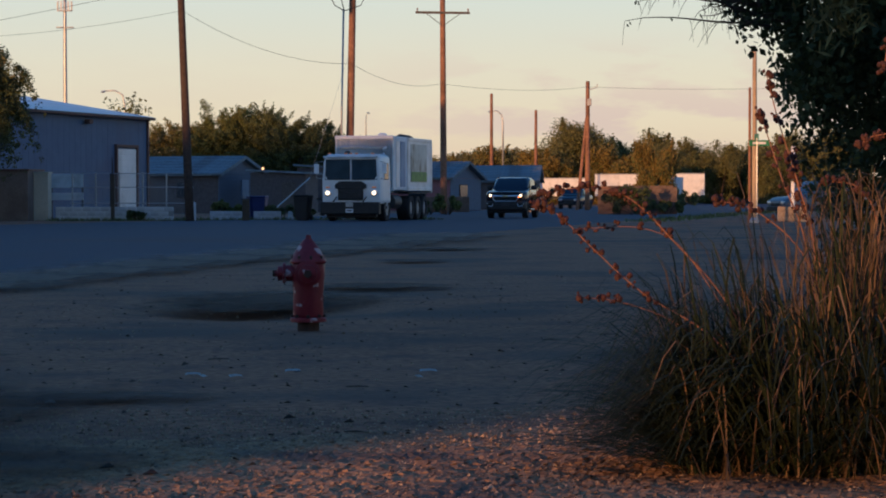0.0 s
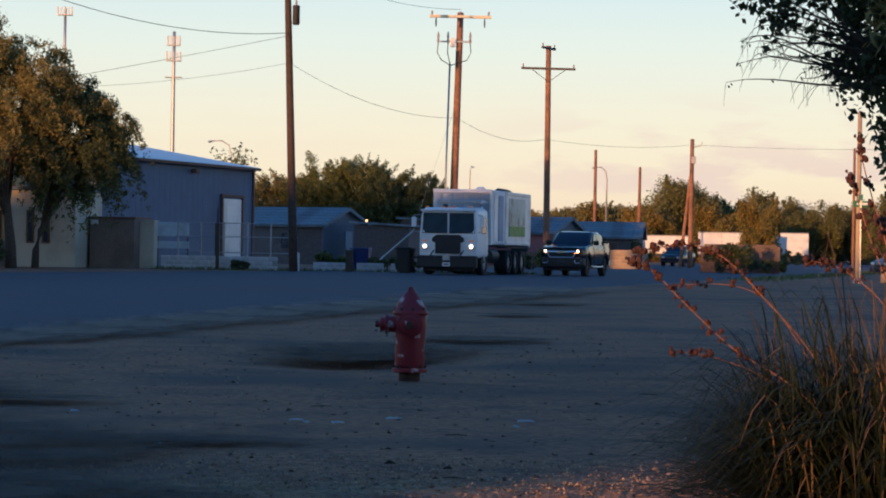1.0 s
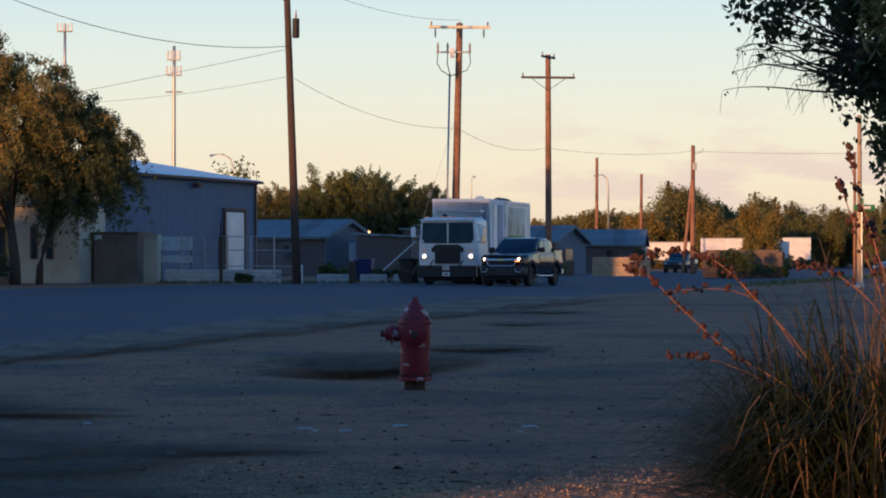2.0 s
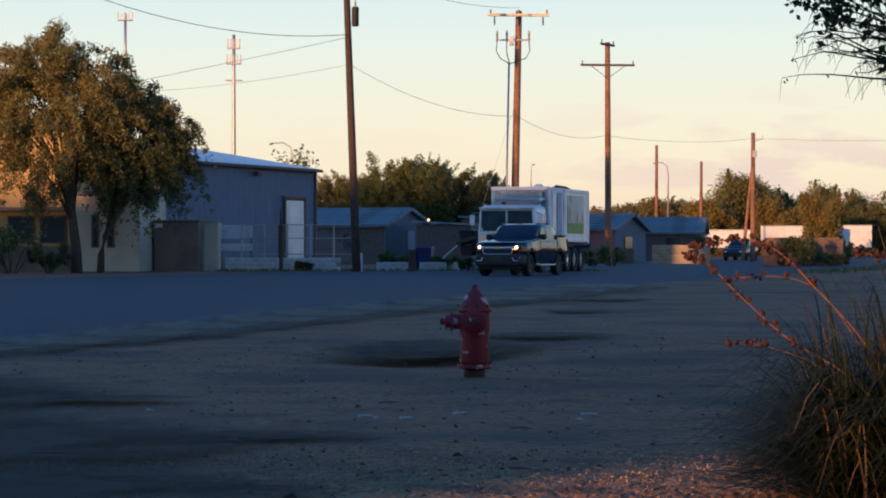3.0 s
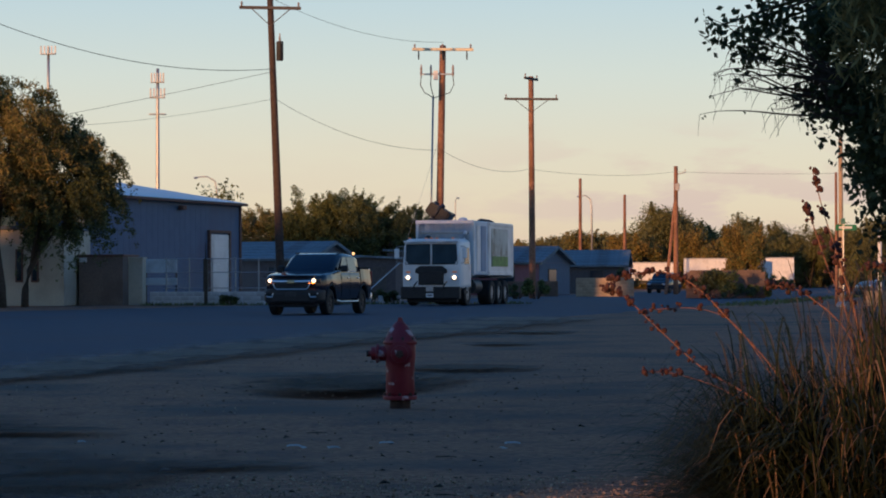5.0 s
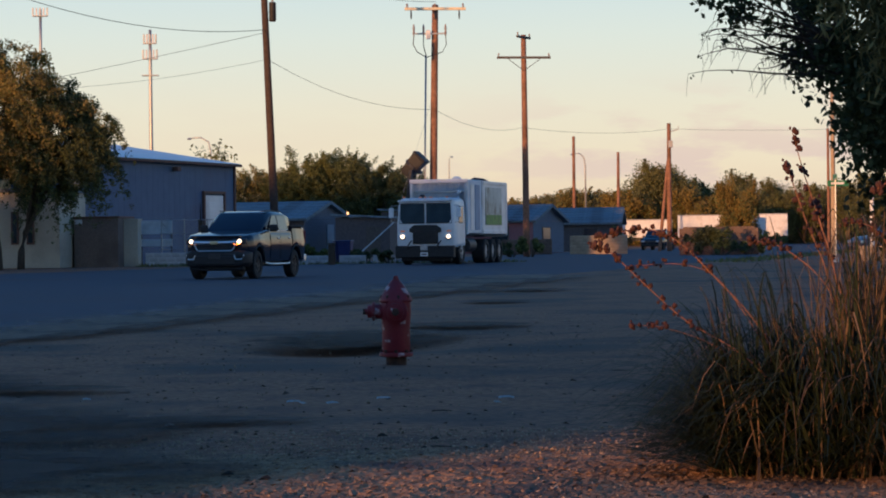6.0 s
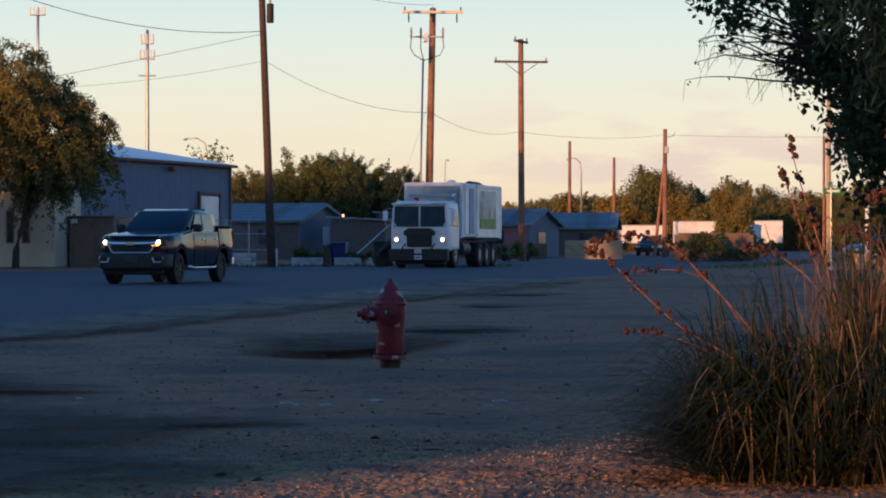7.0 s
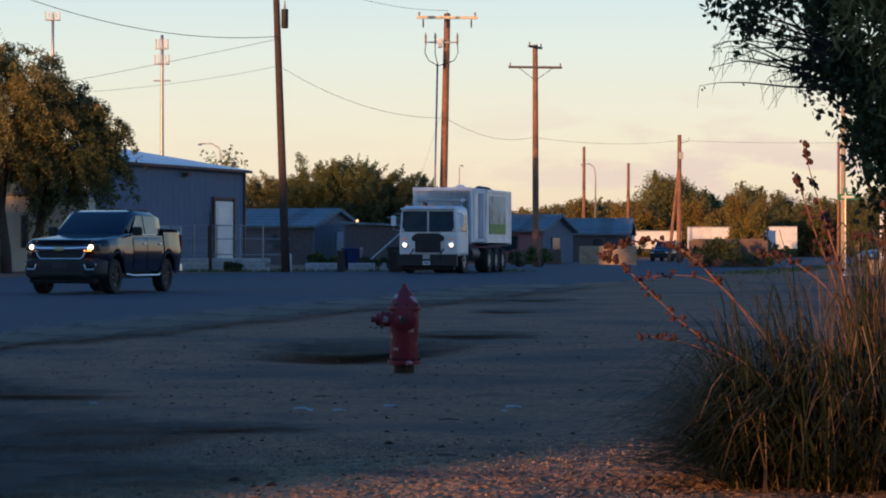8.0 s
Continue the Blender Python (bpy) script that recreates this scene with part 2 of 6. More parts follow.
M_shingle = material("grey_shingles", (0.13, 0.175, 0.21), (0.20, 0.26, 0.30), 0.9, 5, 0.3, stain=(0.11, 0.12, 0.14), object_random=0.1)
M_slate_wall = material("slate_blue_stucco", (0.11, 0.145, 0.20), (0.155, 0.195, 0.26), 0.9, 9, 0.2)
M_brown_wall = material("brown_board_wall", (0.08, 0.072, 0.078), (0.12, 0.105, 0.11), 0.85, 6, 0.2)
M_pink = material("faded_pink_stucco", (0.30, 0.13, 0.15), (0.38, 0.18, 0.19), 0.9, 9, 0.2)
M_blue_door = material("blue_door_paint", (0.19, 0.30, 0.42), (0.25, 0.36, 0.48), 0.6, 3, 0.05)
M_blue_bin = material("blue_plastic", (0.008, 0.022, 0.11), (0.012, 0.032, 0.15), 0.45, 3, 0.03)
M_glass = glass("dark_glass")
# teal base colour stands in for sky reflected in the pane
M_screen = glass("sky_tinted_windscreen", (0.030, 0.052, 0.066), 0.03)
M_tyre = material("tyre_rubber", (0.012, 0.012, 0.013), (0.026, 0.026, 0.028), 0.8, 12, 0.1)
M_rim = material("alloy", (0.045, 0.045, 0.05), (0.08, 0.08, 0.085), 0.45, 6, 0.0, metal=0.8)
M_chrome = material("chrome", (0.75, 0.75, 0.77), (0.85, 0.85, 0.87), 0.3, 4, 0.0, metal=1.0)
M_marker_trim = material("gold_trim", (0.75, 0.6, 0.35), (0.85, 0.7, 0.42), 0.35, 4, 0.0, metal=0.3)
M_paint = material("dark_blue_car_paint", (0.007, 0.011, 0.024), (0.010, 0.016, 0.034), 0.09, 2, 0.0, spec=0.5)
M_plastic = material("black_plastic", (0.012, 0.012, 0.013), (0.022, 0.022, 0.024), 0.6, 12, 0.1)
M_truck = material("white_truck_paint", (0.78, 0.79, 0.80), (0.86, 0.86, 0.86), 0.35, 1.5, 0.03, stain=(0.60, 0.60, 0.60), stain_scale=0.9)
M_body = material("pale_grey_body_paint", (0.58, 0.66, 0.75), (0.68, 0.75, 0.82), 0.45, 1.2, 0.05, stain=(0.40, 0.46, 0.54), stain_scale=0.8)
M_panel_blue = material("blue_panel", (0.16, 0.26, 0.42), (0.22, 0.34, 0.5), 0.5, 2, 0.0)
M_pic_sky = material("printed_picture", (0.50, 0.50, 0.46), (0.66, 0.66, 0.60), 0.5, 1.6, 0.0, stain=(0.20, 0.15, 0.08), stain_scale=1.3)
M_pic_green = material("printed_grass", (0.06, 0.22, 0.03), (0.16, 0.36, 0.06), 0.5, 4, 0.0, stain=(0.03, 0.1, 0.02), stain_scale=3)
M_head = glow("headlight_glow", (1.0, 0.74, 0.50), 4.5)
M_amber = glow("amber_glow", (1.0, 0.22, 0.03), 5.0)
M_marker = glow("marker_glow", (1.0, 0.35, 0.12), 0.12)
M_porch = glow("porch_lamp_glow", (1.0, 0.5, 0.2), 2.5)
M_bark = material("bark", (0.05, 0.036, 0.026), (0.10, 0.075, 0.055), 0.95, 10, 0.5)
M_leaf_olive = leafy("olive_leaves", (0.085, 0.105, 0.034), (0.175, 0.185, 0.06))
M_leaf_dark = leafy("dark_leaves", (0.056, 0.074, 0.038), (0.118, 0.138, 0.060))
M_leaf_yellow = leafy("yellowing_leaves", (0.15, 0.12, 0.03), (0.30, 0.20, 0.055))
# warm light is put into the colour of these leaves
M_leaf_gold = leafy("sunlit_gold_leaves", (0.17, 0.145, 0.056), (0.33, 0.265, 0.095))
M_leaf_far = leafy("sunlit_far_leaves", (0.11, 0.115, 0.045), (0.21, 0.20, 0.08))
M_leaf_ivy = leafy("cottonwood_leaves", (0.042, 0.060, 0.026), (0.098, 0.118, 0.050), through_light=0.2)
M_blade_green = leafy("grass_blades_green", (0.016, 0.028, 0.015), (0.042, 0.056, 0.026))
M_blade_dry = leafy("grass_blades_dry", (0.10, 0.066, 0.040), (0.29, 0.19, 0.11))
M_pod = material("dry_seed_pods", (0.028, 0.011, 0.010), (0.10, 0.034, 0.024), 0.8, 60, 0.2)
M_stalk = material("dry_stalk", (0.19, 0.085, 0.055), (0.33, 0.15, 0.09), 0.7, 40, 0.1)
M_sign = material("green_sign", (0.02, 0.16, 0.07), (0.03, 0.2, 0.09), 0.4, 4, 0.0)
M_litter = material("pale_litter", (0.48, 0.49, 0.50), (0.68, 0.68, 0.67), 0.5, 20, 0.1)


# ---- ground, road ----
def near_edge(y):
    return -5.1 + (y - 26.5) * 0.2035 + max(0.0, y - 64.7) * 0.052 + max(0.0, y - 118) * 0.02


def far_edge(y):
    return -7.0 + (y - 104) * (0.24 if y > 104 else 0.42)


def ground():
    bm = bmesh.new()
    ys = [-300, -60, 0] + [6 + 0.5 * i for i in range(60)] + [36 + 4 * i for i in range(30)] + [170, 250, 400, 800, 2500]
    xs = [-2500, -300, -60, -20] + [-8 + 0.5 * i for i in range(41)] + [20, 60, 300, 2500]
    rows = []
    for y in ys:
        row = []
        for x in xs:
            near = max(0.0, 1 - abs(y - 20) / 16) * (1 if abs(x) < 12 else 0)
            z = 0.03 * near * noise.noise((x * 0.6, y * 0.35, 1)) + 0.012 * near * noise.noise((x * 2.1, y * 1.3, 4))
            d = ((x + 1.05) / 1.1) ** 2 + ((y - 23.4) / 2.1) ** 2
            if d < 1.6:
                z -= 0.09 * max(0.0, 1 - d / 1.6)
            row.append(bm.verts.new((x, y, z)))
        rows.append(row)
    for a, b in zip(rows, rows[1:]):
        for i in range(len(xs) - 1):
            bm.faces.new((a[i], a[i + 1], b[i + 1], b[i]))
    tagged(part("ground", bm, M_dirt, smooth=True), "dry brown dirt verge with gravel and ruts", "ground", kind="structure")


def road():
    bm = bmesh.new()
    prev = None
    y = 14.0
    while y < 900:
        a, b = far_edge(y), near_edge(y)
        b += 0.55 * noise.noise((y * 0.31, 0, 7)) + 0.22 * noise.noise((y * 1.3, 2, 7))
        a = min(a, b - 8)
        row = [bm.verts.new((a + (b - a) * k / 10, y, 0.028 if 0 < k < 10 else 0.0)) for k in range(11)]
        if prev:
            for i in range(10):
                bm.faces.new((prev[i], prev[i + 1], row[i + 1], row[i]))
        prev = row
        y *= 1.012
    tagged(part("road", bm, M_road), "worn blue-grey asphalt road with ragged edge", "road", kind="structure")


def soft_edge(m):
    """Lets the patch fade out towards an uneven edge."""
    n, l = m.node_tree.nodes, m.node_tree.links
    co, ln, no, add, rp = n.new("ShaderNodeTexCoord"), n.new("ShaderNodeVectorMath"), n.new("ShaderNodeTexNoise"), n.new("ShaderNodeMath"), n.new("ShaderNodeMapRange")
    ln.operation = "LENGTH"
    no.inputs["Scale"].default_value, no.inputs["Detail"].default_value = 4.5, 9
    add.operation, rp.interpolation_type = "ADD", "SMOOTHSTEP"
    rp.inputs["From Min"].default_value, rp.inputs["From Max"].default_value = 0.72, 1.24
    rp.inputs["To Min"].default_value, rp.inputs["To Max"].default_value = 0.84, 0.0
    l.new(co.outputs["Object"], ln.inputs[0])
    l.new(co.outputs["Object"], no.inputs["Vector"])
    l.new(ln.outputs["Value"], add.inputs[0])
    l.new(no.outputs[0], add.inputs[1])
    l.new(add.outputs[0], rp.inputs[0])
    l.new(rp.outputs[0], n["Principled BSDF"].inputs["Alpha"])


soft_edge(M_dark_soil)
M_mid_soil = material("mid_brown_soil", (0.042, 0.031, 0.026), (0.074, 0.054, 0.044), 0.9, 6, 0.6, spec=0.2)
soft_edge(M_mid_soil)
M_spill = material("spilled_dirt", (0.10, 0.072, 0.056), (0.25, 0.17, 0.125), 0.95, 12, 0.6)
soft_edge(M_spill)


def blob(cx, cy, rx, ry, seed, z=0.02, mat=None):
    bm = bmesh.new()
    bmesh.ops.create_grid(bm, x_segments=10, y_segments=10, size=1)
    ob = part("soil_patch", bm, mat or M_dark_soil, None, "", pose(cx, cy, z, 0, 0, 40 * seed))
    ob.scale = (1, 1, 1)
    ob.matrix_basis = pose(cx, cy, z) @ Matrix.Diagonal((rx, ry, 1, 1))
    tagged(ob, "brown dirt spread over the asphalt edge" if mat is M_spill else "dark soil patch on the dirt verge", "ground", kind="structure")


def gravel():
    rng = random.Random(5)
    v, f = [], []
    base = [(1, 0, 0), (0, 1, 0), (-1, 0, 0), (0, -1, 0), (0, 0, 0.8), (0, 0, -0.6)]
    faces = [(0, 1, 4), (1, 2, 4), (2, 3, 4), (3, 0, 4), (1, 0, 5), (2, 1, 5), (3, 2, 5), (0, 3, 5)]

    def stone(x, y, r, z=0.0):
        n0 = len(v)
        t, s1, s2 = rng.random() * 6.28, rng.uniform(0.6, 1.3), rng.uniform(0.6, 1.2)
        c, s = math.cos(t), math.sin(t)
        for a, b, h in base:
            a, b = a * r * s1 + rng.uniform(-0.25, 0.25) * r, b * r * s2 + rng.uniform(-0.25, 0.25) * r
            v.append((x + a * c - b * s, y + a * s + b * c, z + h * r * rng.uniform(0.6, 1.2) + r * 0.2))
        f.extend(tuple(n0 + i for i in q) for q in faces)

    for _ in range(52000):
        y = rng.uniform(7.4, 12.6)
        x = rng.uniform(-0.2, 0.25) * y
        if rng.random() < 1.15 - (y - 7.2) / 6.2:
            stone(x, y, rng.uniform(0.0025, 0.007) if rng.random() < 0.93 else rng.uniform(0.008, 0.015), 0.011)
    for _ in range(1300):
        y = rng.uniform(11.0, 34.0)
        x = rng.uniform(-0.2, 0.2) * y + 0.3
        stone(x, y, rng.uniform(0.005, 0.012), 0.012)
    me = bpy.data.meshes.new("gravel")
    me.from_pydata(v, [], f)
    me.materials.append(M_gravel)
    ob = tagged(new("gravel", me), "loose tan gravel scattered on the dirt", "gravel", kind="stuff")
    n, l = M_gravel.node_tree.nodes, M_gravel.node_tree.links
    g, hs, mr = n.new("ShaderNodeNewGeometry"), n.new("ShaderNodeHueSaturation"), n.new("ShaderNodeMapRange")
    b = n["Principled BSDF"]
    src = b.inputs["Base Color"].links[0].from_socket
    mr.inputs["To Min"].default_value, mr.inputs["To Max"].default_value = 0.55, 1.35
    l.new(g.outputs["Random Per Island"], mr.inputs[0])
    l.new(mr.outputs[0], hs.inputs["Value"])
    l.new(src, hs.inputs["Color"])
    l.new(hs.outputs[0], b.inputs["Base Color"])
    return ob


ground()
road()
for k_ in range(16):
    # dirt carried over the asphalt's edge
    y_ = 17.0 * 1.09 ** k_
    blob(near_edge(y_) + 0.25 + 0.5 * noise.noise((k_ * 1.7, 3, 1)), y_, 0.9 + 0.035 * y_, 0.12 * y_, 20.0 + k_, 0.040 + 0.0012 * k_, M_spill)
blob(-1.0, 23.6, 1.5, 2.6, 1.0, 0.024)
blob(-0.75, 24.8, 1.9, 3.2, 2.0, 0.030)
blob(1.0, 38.5, 1.0, 1.6, 3.0, 0.034, M_mid_soil)
blob(1.9, 47.0, 1.3, 2.0, 4.0, 0.036, M_mid_soil)
blob(-2.75, 16.3, 1.0, 0.6, 5.0, 0.034)
blob(-2.1, 12.0, 0.9, 0.5, 6.0, 0.034, M_mid_soil)
blob(-1.4, 13.2, 1.2, 0.55, 7.0, 0.030, M_mid_soil)
blob(0.3, 28.0, 1.5, 1.6, 9.0, 0.034)
blob(-3.4, 13.9, 1.3, 0.7, 10.0, 0.044, M_mid_soil)
blob(-3.1, 12.6, 3.0, 3.8, 12.0, 0.038, M_mid_soil)
blob(-4.4, 16.6, 2.6, 4.4, 13.0, 0.040, M_mid_soil)
blob(-2.4, 10.2, 2.8, 2.2, 14.0, 0.041, M_mid_soil)
blob(-2.6, 10.6, 1.3, 0.7, 11.0, 0.040)
gravel()


def flecks():
    """Dead leaves, clods and bits of bark lying about on the dirt."""
    rng = random.Random(23)
    v, f = [], []
    for _ in range(2000):
        y = 8.0 + 24.0 * rng.random() ** 1.5
        x = rng.uniform(-0.24, 0.24) * y
        if x < near_edge(y) + 0.2:
            continue
        r, t = rng.uniform(0.006, 0.022) * (1.6 if rng.random() < 0.08 else 1.0), rng.random() * 6.28
        c, s, n0 = math.cos(t), math.sin(t), len(v)
        for a, b, h in ((-1, 0, 0.0), (-0.2, -0.5, 0.25), (1, 0.1, 0.1), (0.1, 0.55, 0.45)):
            v.append((x + r * (a * c - b * s), y + r * (a * s + b * c), 0.020 + r * h * rng.uniform(0.6, 1.6)))
        f.append((n0, n0 + 1, n0 + 2, n0 + 3))
    me = bpy.data.meshes.new("dead_leaves")
    me.from_pydata(v, [], f)
    me.materials.append(M_fleck)
    tagged(new("dead_leaves", me), "small dark dead leaves and clods on dirt", "leaf litter", kind="stuff")


M_fleck = leafy("dead_leaves", (0.03, 0.021, 0.016), (0.085, 0.055, 0.04), 12.0, 0.1)
flecks()


def gravel_bed():
    """Finely broken, stony ground where the gravel lies."""
    bm = bmesh.new()
    nx, ny = 270, 240
    rng = random.Random(17)
    grid = []
    for j in range(ny):
        y = 7.3 + 5.6 * j / (ny - 1)
        row = []
        for i in range(nx):
            x = (-0.2 + 0.46 * i / (nx - 1)) * y
            e = min(1.0, (12.7 - y) / 2.2, (y - 7.3) / 0.3)
            x, y2 = x + rng.uniform(-0.009, 0.009), y + rng.uniform(-0.012, 0.012)
            z = 0.012 + 0.010 * noise.noise((x * 7, y2 * 6, 3)) + rng.uniform(-0.006, 0.006)
            row.append(bm.verts.new((x, y2, z * max(0.0, e) + 0.03 * (e - 0.85))))
        grid.append(row)
    for a, b in zip(grid, grid[1:]):
        for i in range(nx - 1):
            bm.faces.new((a[i], a[i + 1], b[i + 1]))
            bm.faces.new((a[i], b[i + 1], b[i]))
    tagged(part("gravel_bed", bm, M_bed), "stony reddish-brown gravelly soil", "ground", kind="structure")


M_bed = material("gravelly_soil", (0.22, 0.108, 0.056), (0.52, 0.285, 0.145), 0.95, 26, 0.5, stain=(0.12, 0.08, 0.06), stain_scale=1.5)
gravel_bed()

# unseen walls added behind the camera, which throw the long shadow
M_far_wall = material("plain_stucco", (0.30, 0.26, 0.22), (0.38, 0.33, 0.28), 0.9, 4, 0.2)
for n_, (x0, x1, hh) in enumerate(((-260, -132, 24.5), (-132, -79, 17.2), (-79, -60, 13.1), (-60, -34.35, 18.0), (-29.6, 60, 18.0))):
    tagged(part(f"shade_wall_{n_ + 1}", box((x1 - x0, 0.4, hh), ((x0 + x1) / 2, -40.2, hh / 2)), M_far_wall), "unseen plain wall added to cast shadow", "wall", kind="structure")


# tall unseen slats, added in the gap between them to thin the sun
def sun_slats():
    f = tagged(new("slat_fence_behind"), "unseen slatted screen added to thin the sunlight", "fence", kind="structure")
    for k in range(12):
        part("slat", box((0.09, 0.04, 5.5), (-33.05 + 0.3 * k, -40.2, 2.75)), M_grey_wood, f)
    part("rail", box((3.7, 0.06, 0.12), (-31.35, -40.14, 1.0)), M_grey_wood, f)


sun_slats()


# ---- poles and wires ----
def leaning(foot, top, r0, r1):
    return tube([Vector(foot).lerp(Vector(top), k / 6) for k in range(7)], [r0 + (r1 - r0) * k / 6 for k in range(7)], 12)


def utility_pole(foot, top, label, arms=(), cans=(), mat=None, r0=0.19, r1=0.13):
    """arms: (height below the top, half length, turn, pale); pins stand on each arm."""
    p = thing("utility_pole", label, "pole", pose(foot[0], foot[1], 0), group="utility poles")
    d = Vector((top[0] - foot[0], top[1] - foot[1], top[2]))
    part("shaft", leaning((0, 0, -0.3), d, r0, r1), mat or M_wood, p, smooth=True)
    for drop, half, turn, pale, brace in arms:
        c = d * ((d.z - drop) / d.z)
        m = Matrix.Translation(c) @ pose(0, -0.17, 0, 0, 0, turn)
        arm = part("crossarm", box((half * 2, 0.10, 0.13), bevel=0.012), M_pale_arm if pale else M_grey_wood, p, "pale crossarm" if pale else "", m)
        for x in ((-half + 0.12, 0.0, half - 0.12) if pale else (-half + 0.1, half - 0.1)):
            part("insulator", lathe([(0.02, 0.06), (0.05, 0.1), (0.03, 0.15), (0.055, 0.19), (0.02, 0.26)], 10), M_porcelain, arm, "", Matrix.Translation((x, 0, 0)))
            if pale:
                part("hanging_fuse", tube([(0, 0, -0.07), (0, -0.03, -0.28), (0, 0, -0.48)], [0.025, 0.04, 0.025], 8), M_dark_metal, arm, "", Matrix.Translation((x * 0.86, 0, 0)))
        if brace:
            for s in (-1, 1):
                a, b = c + Matrix.Rotation(radians(turn), 3, "Z") @ Vector((s * half * 0.62, -0.17, -0.05)), c + Vector((0, -0.14, -0.75))
                part("brace", tube([a, b], 0.02, 6), M_grey_wood, p)
    for drop, side in cans:
        c = d * ((d.z - drop) / d.z)
        can = part("transformer", lathe([(0.12, -0.42), (0.15, -0.38), (0.15, 0.32), (0.16, 0.34), (0.12, 0.4)], 16), M_dark_metal, p, "grey transformer can", Matrix.Translation(c + Vector((side, -0.05, 0))), True)
        part("bushing", lathe([(0.03, 0.4), (0.05, 0.5), (0.03, 0.6), (0.02, 0.75)], 8), M_porcelain, can)
    return p


def line(slope, y, z):
    return slope * y, y, z


# darker copy of the pole wood, with shade put into its colour
M_shaded_wood = material("shaded_pole_wood", (0.045, 0.03, 0.024), (0.085, 0.056, 0.044), 0.9, 9, 0.4)
utility_pole(line(-0.0663, 100, 0), line(-0.0712, 100, 13.3), "tall leaning wooden utility pole with transformer, coloured dark for shade",
             arms=((0.75, 1.3, 10, False, True),), cans=((2.55, 0.33),), mat=M_shaded_wood)
p2 = utility_pole(line(-0.0006, 110, 0), line(0.0017, 110, 11.95), "tall brown wooden utility pole with pale crossarm",
                  arms=((0.2, 1.42, 4, True, False),), r0=0.2, r1=0.15)
utility_pole(line(0.0392, 135, 0), line(0.0388, 135, 12.65), "orange-brown wooden utility pole with two crossarms",
             arms=((0.15, 0.85, 62, False, False), (1.3, 1.55, 8, False, True)), r0=0.2, r1=0.15)
p4 = utility_pole(line(0.0995, 170, 0), line(0.0997, 170, 9.2), "short brown wooden utility pole with a guy strut", r0=0.19, r1=0.14)
part("strut", leaning((-0.75, 0, -0.2), (-0.05, 0, 6.6), 0.13, 0.1), M_wood, p4)
part("cable_box", box((0.3, 0.3, 0.5), (0.12, -0.2, 7.7), 0.04), M_concrete, p4, "pale cable box")
part("hook", tube([(0.1, 0, 8.6), (0.7, 0, 8.75), (0.72, 0, 9.0)], 0.04, 6), M_concrete, p4)
utility_pole(line(0.0779, 260, 0), line(0.0781, 260, 10.4), "plain brown wooden pole among trees", r0=0.2, r1=0.15)
utility_pole(line(0.0593, 230, 0), line(0.0594, 230, 10.9), "plain brown wooden pole behind houses", r0=0.18, r1=0.14)

# fittings on the pale-armed pole: riser pipe, bracket, cable loops
def riser():
    part("riser_pipe", tube([(-0.33, -0.1, 0), (-0.30, -0.1, 4.7), (-0.2, -0.1, 9.6)], 0.045, 8), M_steel, p2, "pale riser pipe", smooth=True)
    br = part("bracket", box((1.35, 0.08, 0.07), (0, -0.2, 10.6), 0.01), M_steel, p2)
    for x in (-0.75, -0.3, 0.72):
        part("cable_end", lathe([(0.03, 10.5), (0.06, 10.62), (0.04, 10.75), (0.06, 10.85), (0.02, 11.05)], 8), M_porcelain, br, "", Matrix.Translation((x, -0.2, 0)))
        part("cable_loop", tube([(x, -0.2, 10.5), (x * 1.05, -0.2, 10.1), (x * 0.8, -0.2, 9.75), (x * 0.3 - 0.1, -0.15, 9.6), (-0.2, -0.1, 9.5)], 0.022, 6), M_cable, br)
    part("switch_box", box((0.22, 0.2, 0.42), (-0.08, -0.26, 10.55), 0.03), M_white, p2, "bright white switch box")


riser()


def wire(a, b, sag, r=0.012):
    pts = [Vector(a).lerp(Vector(b), k / 16) - Vector((0, 0, 4 * sag * (k / 16) * (1 - k / 16))) for k in range(17)]
    tagged(part("overhead_wire", tube(pts, r, 5), M_cable), "thin dark sagging overhead wire between poles", "wire", group="overhead wires")


wire(line(-0.0693, 100, 10.0), line(-0.215, 82, 11.0), 0.9, 0.014)
wire(line(-0.0688, 100, 8.75), line(-0.24, 118, 9.2), 0.8, 0.007)
wire(line(-0.0690, 100, 9.9), line(-0.24, 118, 7.6), 0.12, 0.010)
wire(line(-0.0686, 100, 8.7), line(-0.0008, 110, 7.1), 0.55, 0.009)
wire(line(0.0010, 110, 7.1), line(0.0385, 135, 7.4), 0.5, 0.009)
wire(line(0.0392, 135, 7.35), line(0.0996, 170, 8.8), 0.3, 0.009)
wire(line(0.0997, 170, 8.8), line(0.235, 170, 9.2), 0.35, 0.009)
wire(line(-0.071, 100, 13.0), line(-0.22, 86, 15.0), 0.8, 0.009)
wire(line(-0.071, 100, 13.0), line(0.002, 110, 12.1), 0.5, 0.009)


def guy_wire():
    g = thing("guy_wire", "pale guarded guy wire slanting up to the pole", "wire")
    a, b, c = Vector(line(-0.0356, 107, 0.05)), Vector(line(-0.0167, 108.7, 1.87)), Vector(line(0.0, 110, 7.6))
    part("guard", tube([a, b], 0.032, 8), M_concrete, g, "pale guard sleeve")
    part("cable", tube([b, c], 0.005, 5), M_steel, g)


guy_wire()


